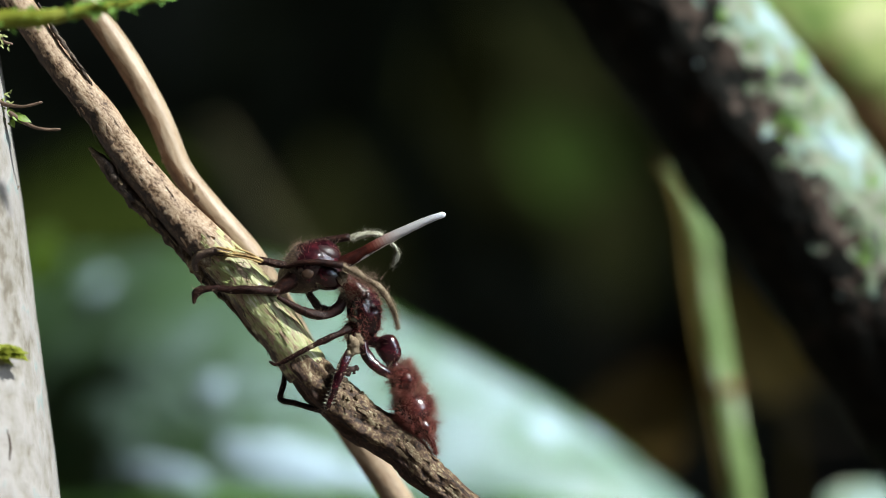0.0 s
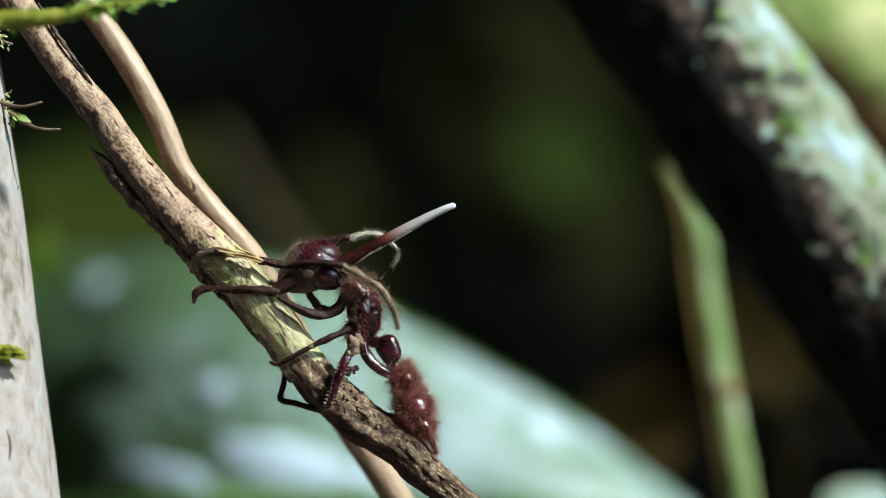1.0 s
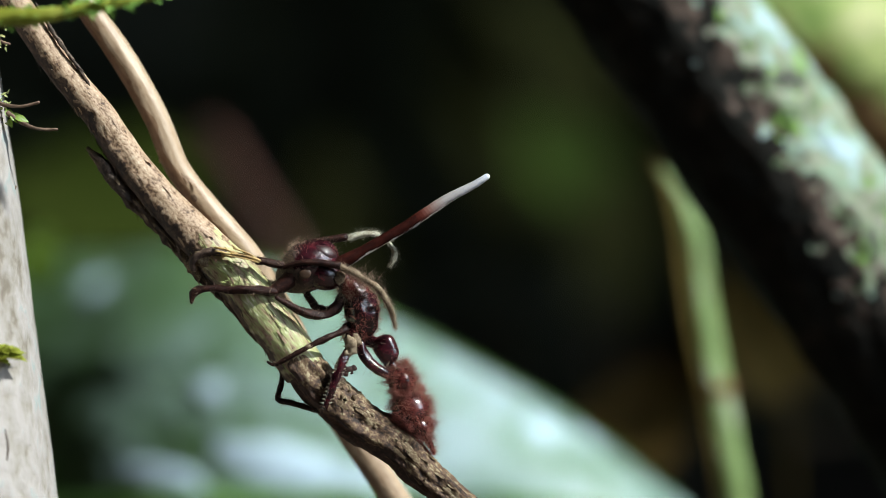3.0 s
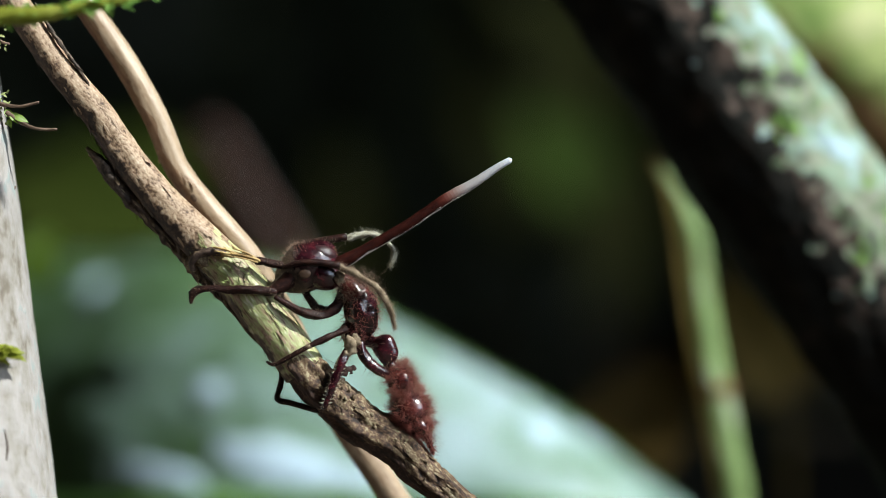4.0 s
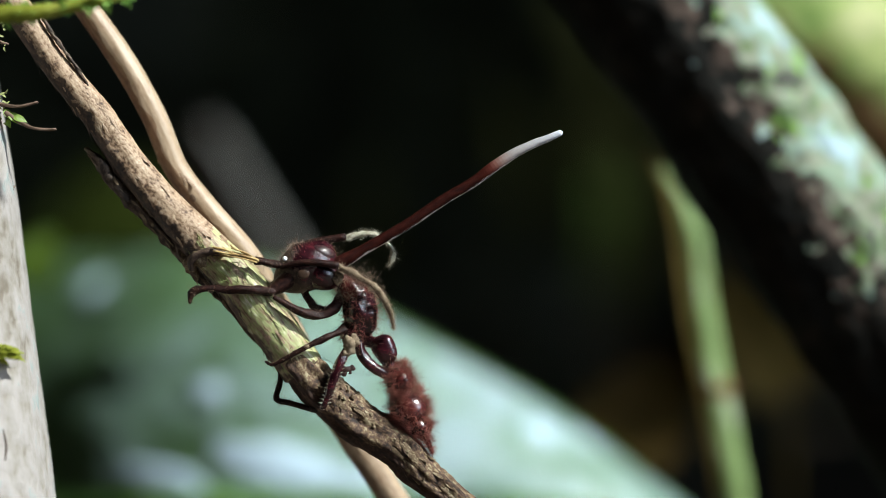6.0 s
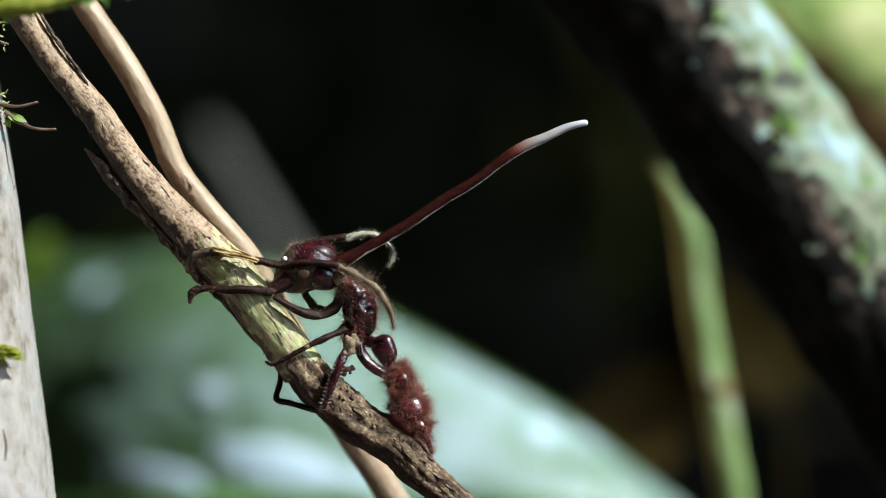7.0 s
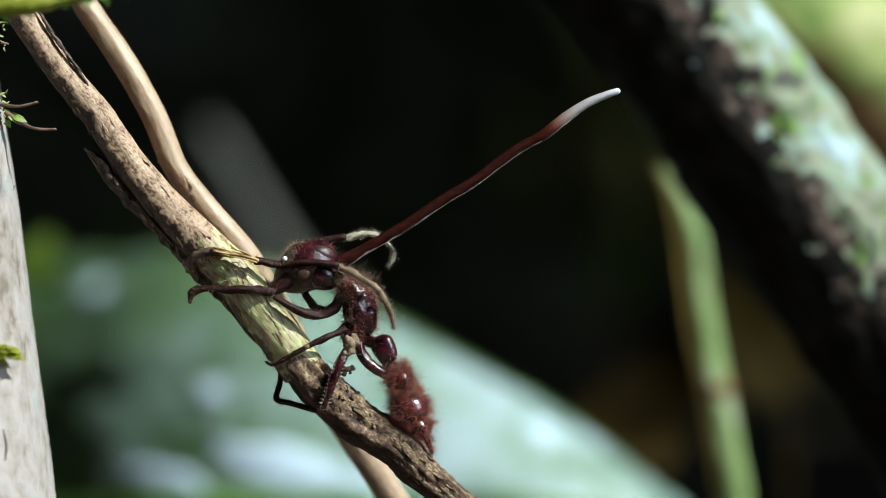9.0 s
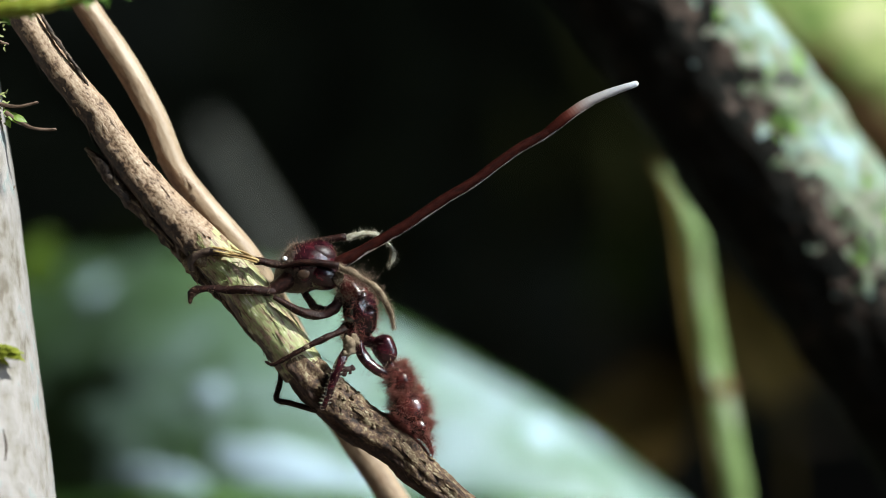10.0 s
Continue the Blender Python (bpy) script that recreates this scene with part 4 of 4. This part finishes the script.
    for a, b, ra, rb in ((612, 660, 9, 6), (622, 655, 9, 7), (630, 652, 5, 4), (626, 661, 5, 3), (606, 664, 5, 3)):
        blob(bm, at(a, b, -1.5), (ra * PX, 2 * PX, rb * PX), Euler((0, radians(-20), 0)).to_matrix(), .9, 2600, 14)
    single("leaf_scrap", bm, SCRAP, at(610, 662, -1.6), "tiny torn red-brown leaf scrap on the vine", "debris")
    return ant


# ---- the growing stalk ----
# Grown centre line (a, b, radius) from the neck to the last tip
LINE = ((592, 474, 11.5), (606, 466, 12.6), (622, 458, 11.6), (646, 445, 9.6), (670, 431, 9.2), (722, 401, 9.5), (758, 377, 9.5), (793, 353, 9.4), (845, 322, 9.1), (887, 290, 8.9), (937, 256, 8.6),
        (967, 240, 8.4), (1007, 209, 8.1), (1047, 182, 7.6), (1090, 163, 6.6), (1137, 147, 6), (1190, 125, 5))
# Seconds, and where the tip is
TIPS = ((0, 789, 379), (.5, 799, 376), (1, 807, 363), (1.3, 819, 361), (1.7, 832, 356), (2, 844, 348), (2.5, 851, 321), (2.7, 859, 317), (3.8, 898, 285), (4, 911, 282),
        (4.2, 936, 291), (4.5, 949, 287), (4.8, 955, 265), (5, 940, 234), (5.2, 949, 232), (5.4, 968, 232), (5.7, 988, 236), (6.8, 1040, 219), (7, 1049, 217), (7.2, 1055, 209),
        (7.4, 1059, 198), (7.6, 1054, 177), (7.8, 1068, 180), (8, 1074, 178), (8.2, 1082, 175), (8.5, 1093, 173), (9, 1105, 160), (9.2, 1108, 145), (9.5, 1116, 142), (9.8, 1130, 147), (10, 1137, 147))
STEP, PALE = 6.0, 168.0
GROWN = spline([(Vector((a, b, 0)), r) for a, b, r in LINE], 3.0)
ARC = [0.0]
for one, two in zip(GROWN, GROWN[1:]):
    ARC.append(ARC[-1] + (two[0] - one[0]).length)


def grown(s):
    i = int(np.clip(np.searchsorted(ARC, s), 1, len(ARC) - 1))
    f = (s - ARC[i - 1]) / (ARC[i] - ARC[i - 1])
    return GROWN[i - 1][0].lerp(GROWN[i][0], f), GROWN[i - 1][1] * (1 - f) + GROWN[i][1] * f


def reach(tip):
    """How long the stalk is when its tip is there: the stretch of the grown line up to the tip's foot on it."""
    t = Vector((*tip, 0))
    k = min(range(len(ARC)), key=lambda i: (GROWN[i][0] - t).length)
    return ARC[k]


def centre_line(s, length, tip):
    """The centre line at one moment: the grown line, its soft end bent over to the tip."""
    p, _ = grown(s)
    end, _ = grown(length)
    soft = min(length, 230)
    w = max(0.0, (s - (length - soft)) / soft)
    return p + (Vector((*tip, 0)) - end) * w ** 4


def stalk_rows(kind, s):
    rows = []
    for t, a, b in TIPS:
        length = reach((a, b))
        if kind == "tip":
            q = length - s
        else:
            q = min(s, length - PALE + 10)
        p = centre_line(q, length, (a, b))
        d = centre_line(q + 3, length, (a, b)) - centre_line(q - 3, length, (a, b))
        rows.append((t, at(p.x, p.y, -.6), math.degrees(math.atan2(d.y, d.x))))
    return rows


def stalk_piece(radius, end, number, last=False):
    """One rounded piece of the stalk, its length along x; the ends dip under the neighbours. radius: by share of a step from its middle."""
    bm = bmesh.new()
    grain = bm.loops.layers.uv.verify()
    half, n = STEP * 1.35 * PX, 8
    rings = []
    for i in range(n + 1):
        f = i / n * 2 - 1
        r = radius(f * 1.35) * PX * (1 - .05 * f * f)
        if last:
            r *= math.sqrt(max(.01, 1 - max(0, f - .2) ** 2 / .64))
        ring = []
        for k in range(28):
            a = 2 * math.pi * k / 28
            g = 1 + .06 * noise.noise(Vector((math.cos(a) * 1.6, math.sin(a) * 1.6, (number + f * 1.35) * .4)))
            ring.append(bm.verts.new((f * half, math.cos(a) * r * g, math.sin(a) * r * g)))
        rings.append(ring)
    for i in range(n):
        for k in range(28):
            fc = bm.faces.new((rings[i][k], rings[i][(k + 1) % 28], rings[i + 1][(k + 1) % 28], rings[i + 1][k]))
            for lp, (du, dv) in zip(fc.loops, ((0, 0), (1, 0), (1, 1), (0, 1))):
                lp[grain].uv = ((k + du) * .0002, (number + ((i + dv) / n * 2 - 1) * 1.35) * STEP * PX)
            z = fc.calc_center_median()
            here = number + ((i + .5) / n * 2 - 1) * 1.35
            low = math.atan2(z.y, -z.z)
            fc.material_index = 1 if not end and -.48 + .6 * noise.noise(Vector((here * .14, 0, 0))) + .12 * noise.noise(Vector((here * 1.3, k, 0))) < low < .5 else 0
    old = set(bm.faces)
    rng = rnd(900 + number)
    for _ in range(0 if end else 7):
        f, a = rng.uniform(-.8, .8), rng.uniform(-.9, .5)
        r = radius(f) * PX * .97
        strand(bm, Vector((f * half, math.sin(a) * r, -math.cos(a) * r)), Vector((rng.gauss(0, .6), math.sin(a), -math.cos(a))), .00012 * rng.uniform(.4, 1.3), .00001)
    for fc in bm.faces:
        if fc not in old:
            fc.material_index = 1
    for ring, x in ((rings[0], -half), (rings[-1], half)):
        c = bm.verts.new((x, 0, 0))
        for k in range(28):
            bm.faces.new((ring[k], ring[(k + 1) % 28], c))
    bmesh.ops.recalc_face_normals(bm, faces=bm.faces)
    return bm


def build_stalk():
    base = at(606, 466, -.6)
    st = thing("fungus_stalk", base, "slender red-brown fungus stalk with a white growing tip", "fungus")
    pieces = []
    flesh = material("stalk_flesh", [(.010, .0020, .0015), (.024, .0042, .0026), (.044, .009, .0055)], 1.0, .7, .5, fine=6, grain=True)
    flesh.node_tree.nodes["Principled BSDF"].inputs["Specular IOR Level"].default_value = .08
    fuzz = material("stalk_fuzz", [(.36, .31, .26), (.72, .69, .65)], .6, .9, .6, grain=True)
    total = reach((1137, 147))
    s, i = 4.0, 0
    while s < total - PALE + 12:
        pieces.append((part_at("stalk_piece", stalk_piece(lambda q, s=s: grown(s + q * STEP)[1], False, i), [flesh, fuzz], st), stalk_rows("shaft", s)))
        s += STEP
        i += 1
    n = int(PALE / STEP)
    for k in range(n + 1):
        f = k / n
        shades = ((0, (.66, .70, .78)), (.09, (.46, .465, .495)), (.5, (.34, .31, .305)), (.62, (.28, .20, .185)), (.70, (.20, .095, .078)), (.77, (.10, .026, .019)), (.86, (.045, .009, .006)), (1.01, (.024, .0044, .0028)))
        (f0, one), (f1, two) = next(q for q in zip(shades, shades[1:]) if q[0][0] <= f < q[1][0])
        tone = [a + (b - a) * (f - f0) / (f1 - f0) for a, b in zip(one, two)]
        m = material("stalk_tip", [[v * .85 for v in tone], tone], .8, .5 + .2 * f, .15, grain=True, gloss=.45 - .4 * min(1, f * 1.4))
        m.node_tree.nodes["Principled BSDF"].inputs["Subsurface Weight"].default_value = .2 * (1 - f)
        m.node_tree.nodes["Principled BSDF"].inputs["Subsurface Radius"].default_value = (.0004, .0003, .0002)
        pieces.append((part_at("stalk_tip_piece", stalk_piece(lambda q, k=k: 5.8 + 4.0 * min(1, max(0, (k - q) / n * 1.6)) - 4 * max(0, (k - q) / n - .75), k / n < .5, 200 - k, k == 0), [m, fuzz], st,
                               "white growing tip" if k == 0 else ""), stalk_rows("tip", k * STEP + STEP * 1.3)))
    return st, pieces


def part_at(name, bm, mats, parent, label=""):
    ob = new(name, mesh_of(name, bm, mats, Vector()))
    ob.parent = parent
    return tagged(ob, label)


def motions():
    for ob, rows in PIECES:
        walk(ob, [(t, Matrix.Translation(p - STALK.location) @ pose(0, 0, 0, 0, a, 0)) for t, p, a in rows])
    b = MOSS_STRAND.location
    walk(MOSS_STRAND, [(t, Matrix.Translation(b + Vector((dx, 0, dz)) * PX) @ pose(0, 0, 0, 0, turn, 0)) for t, dx, dz, turn in
                       ((0, 0, 0, 0), (1, 0, -1, 0), (1.5, 0, 3, 0), (2, 0, 1, 0), (2.5, 0, 2, 0), (4, -2, 4, -.4), (4.5, -3, 7, -1), (5.5, -2, 5, -.5), (7, -6, 16, -2), (8, -6, 18, -2), (10, -5, 15, -2))])
    b = LEAF_PLANT.location
    walk(LEAF_PLANT, [(t, Matrix.Translation(b + Vector((dx, 0, dz)) * PX)) for t, dx, dz in
                      ((0, 0, 0), (1.5, 0, 0), (2, -8, -4), (2.5, -6, -4), (4.5, -3, -5), (7, -1, -8), (8, 0, -8), (10, 2, -12))])
    b = DROP.location.copy()
    walk(DROP, [(t, Matrix.Translation(b + Vector((0, d, 0)))) for t, d in ((0, .0012), (4.7, .0012), (5.3, 0), (10, 0))])
    b = SMALL.location.copy()
    walk(SMALL, [(t, Matrix.Translation(b + Vector((k * .004, 0, -.008 * k)))) for t, k in ((0, 0), (1.3, 0), (2, 1), (4, 1.3), (10, 1.3))])
    b = STEM.location.copy()
    walk(STEM, [(t, Matrix.Translation(b + Vector((dx, 0, 0)) * PX)) for t, dx in ((0, 0), (1.5, 0), (2, -8), (2.5, -9), (4, -8), (7, -6), (10, -6))])
    for ob, tilt in DIM:
        b = ob.location.copy()
        walk(ob, [(t, Matrix.Translation(b) @ pose(0, 0, -.004 * k, 55 * k, 0, tilt * k)) for t, k in ((0, 0), (1.5, .1), (2.5, .2), (4, .4), (5.5, .6), (7, .75), (10, .75))])
    b = OLIVE_LEAF.location.copy()
    walk(OLIVE_LEAF, [(t, Matrix.Translation(b) @ pose(0, 0, 0, 0, a, 0)) for t, a in ((0, -12), (.8, 0), (4, -4), (5.4, -12), (6.2, -50), (6.8, -85), (8, -98), (10, -100))])
    # the stick turns so that its painted tones follow the changing light
    walk(STICK, [(t, Matrix.Translation(STICK_TOP) @ Matrix.Rotation(radians(a), 4, STICK_WAY) @ Matrix.Translation(-STICK_TOP)) for t, a in
                 ((0, 0), (.8, 8), (2.4, 45), (4, 76), (5.4, 90), (6.2, 135), (6.8, 168), (7.4, 185), (8.5, 190), (10, 190))])
    b = GLOW_LEAF.location.copy()
    walk(GLOW_LEAF, [(t, Matrix.Translation(b) @ pose(*p)) for t, p in
                     ((0, (0, 0, 0)), (2.5, (0, 0, 0)), (4, (0, 0, 0, 10, 0, 12)), (4.5, (0, 0, -.012, 25, 0, 30)), (5.5, (.004, 0, -.020, 35, 0, 45)), (7, (.004, 0, -.022, 60, 0, 75)), (10, (.004, 0, -.024, 65, 0, 80)))])


build_ground()
build_forest()
build_wall()
build_branches()
build_sapling()
build_vines()
LEAF_PLANT, BLADE = build_broad_leaf()
build_background()
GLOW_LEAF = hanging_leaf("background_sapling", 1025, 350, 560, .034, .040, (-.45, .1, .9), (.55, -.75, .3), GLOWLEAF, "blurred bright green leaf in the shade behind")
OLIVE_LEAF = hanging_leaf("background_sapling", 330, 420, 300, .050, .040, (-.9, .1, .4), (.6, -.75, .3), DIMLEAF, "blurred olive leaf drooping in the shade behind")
# leaves added so that their colour gives the olive haze behind
DIM = [(hanging_leaf("background_sapling", a, b, d, ln, ln * .8, way, (.6, -.75, .3), HAZELEAF, "blurred olive leaf for the haze behind"), tilt) for a, b, d, ln, way, tilt in
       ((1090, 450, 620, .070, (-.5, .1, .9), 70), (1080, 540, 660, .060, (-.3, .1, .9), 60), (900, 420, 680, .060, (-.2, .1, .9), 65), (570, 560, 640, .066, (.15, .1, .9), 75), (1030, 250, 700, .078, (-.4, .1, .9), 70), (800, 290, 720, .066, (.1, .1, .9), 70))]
MOSS_STRAND = build_moss_strand()
build_ant()
STALK, PIECES = build_stalk()
motions()
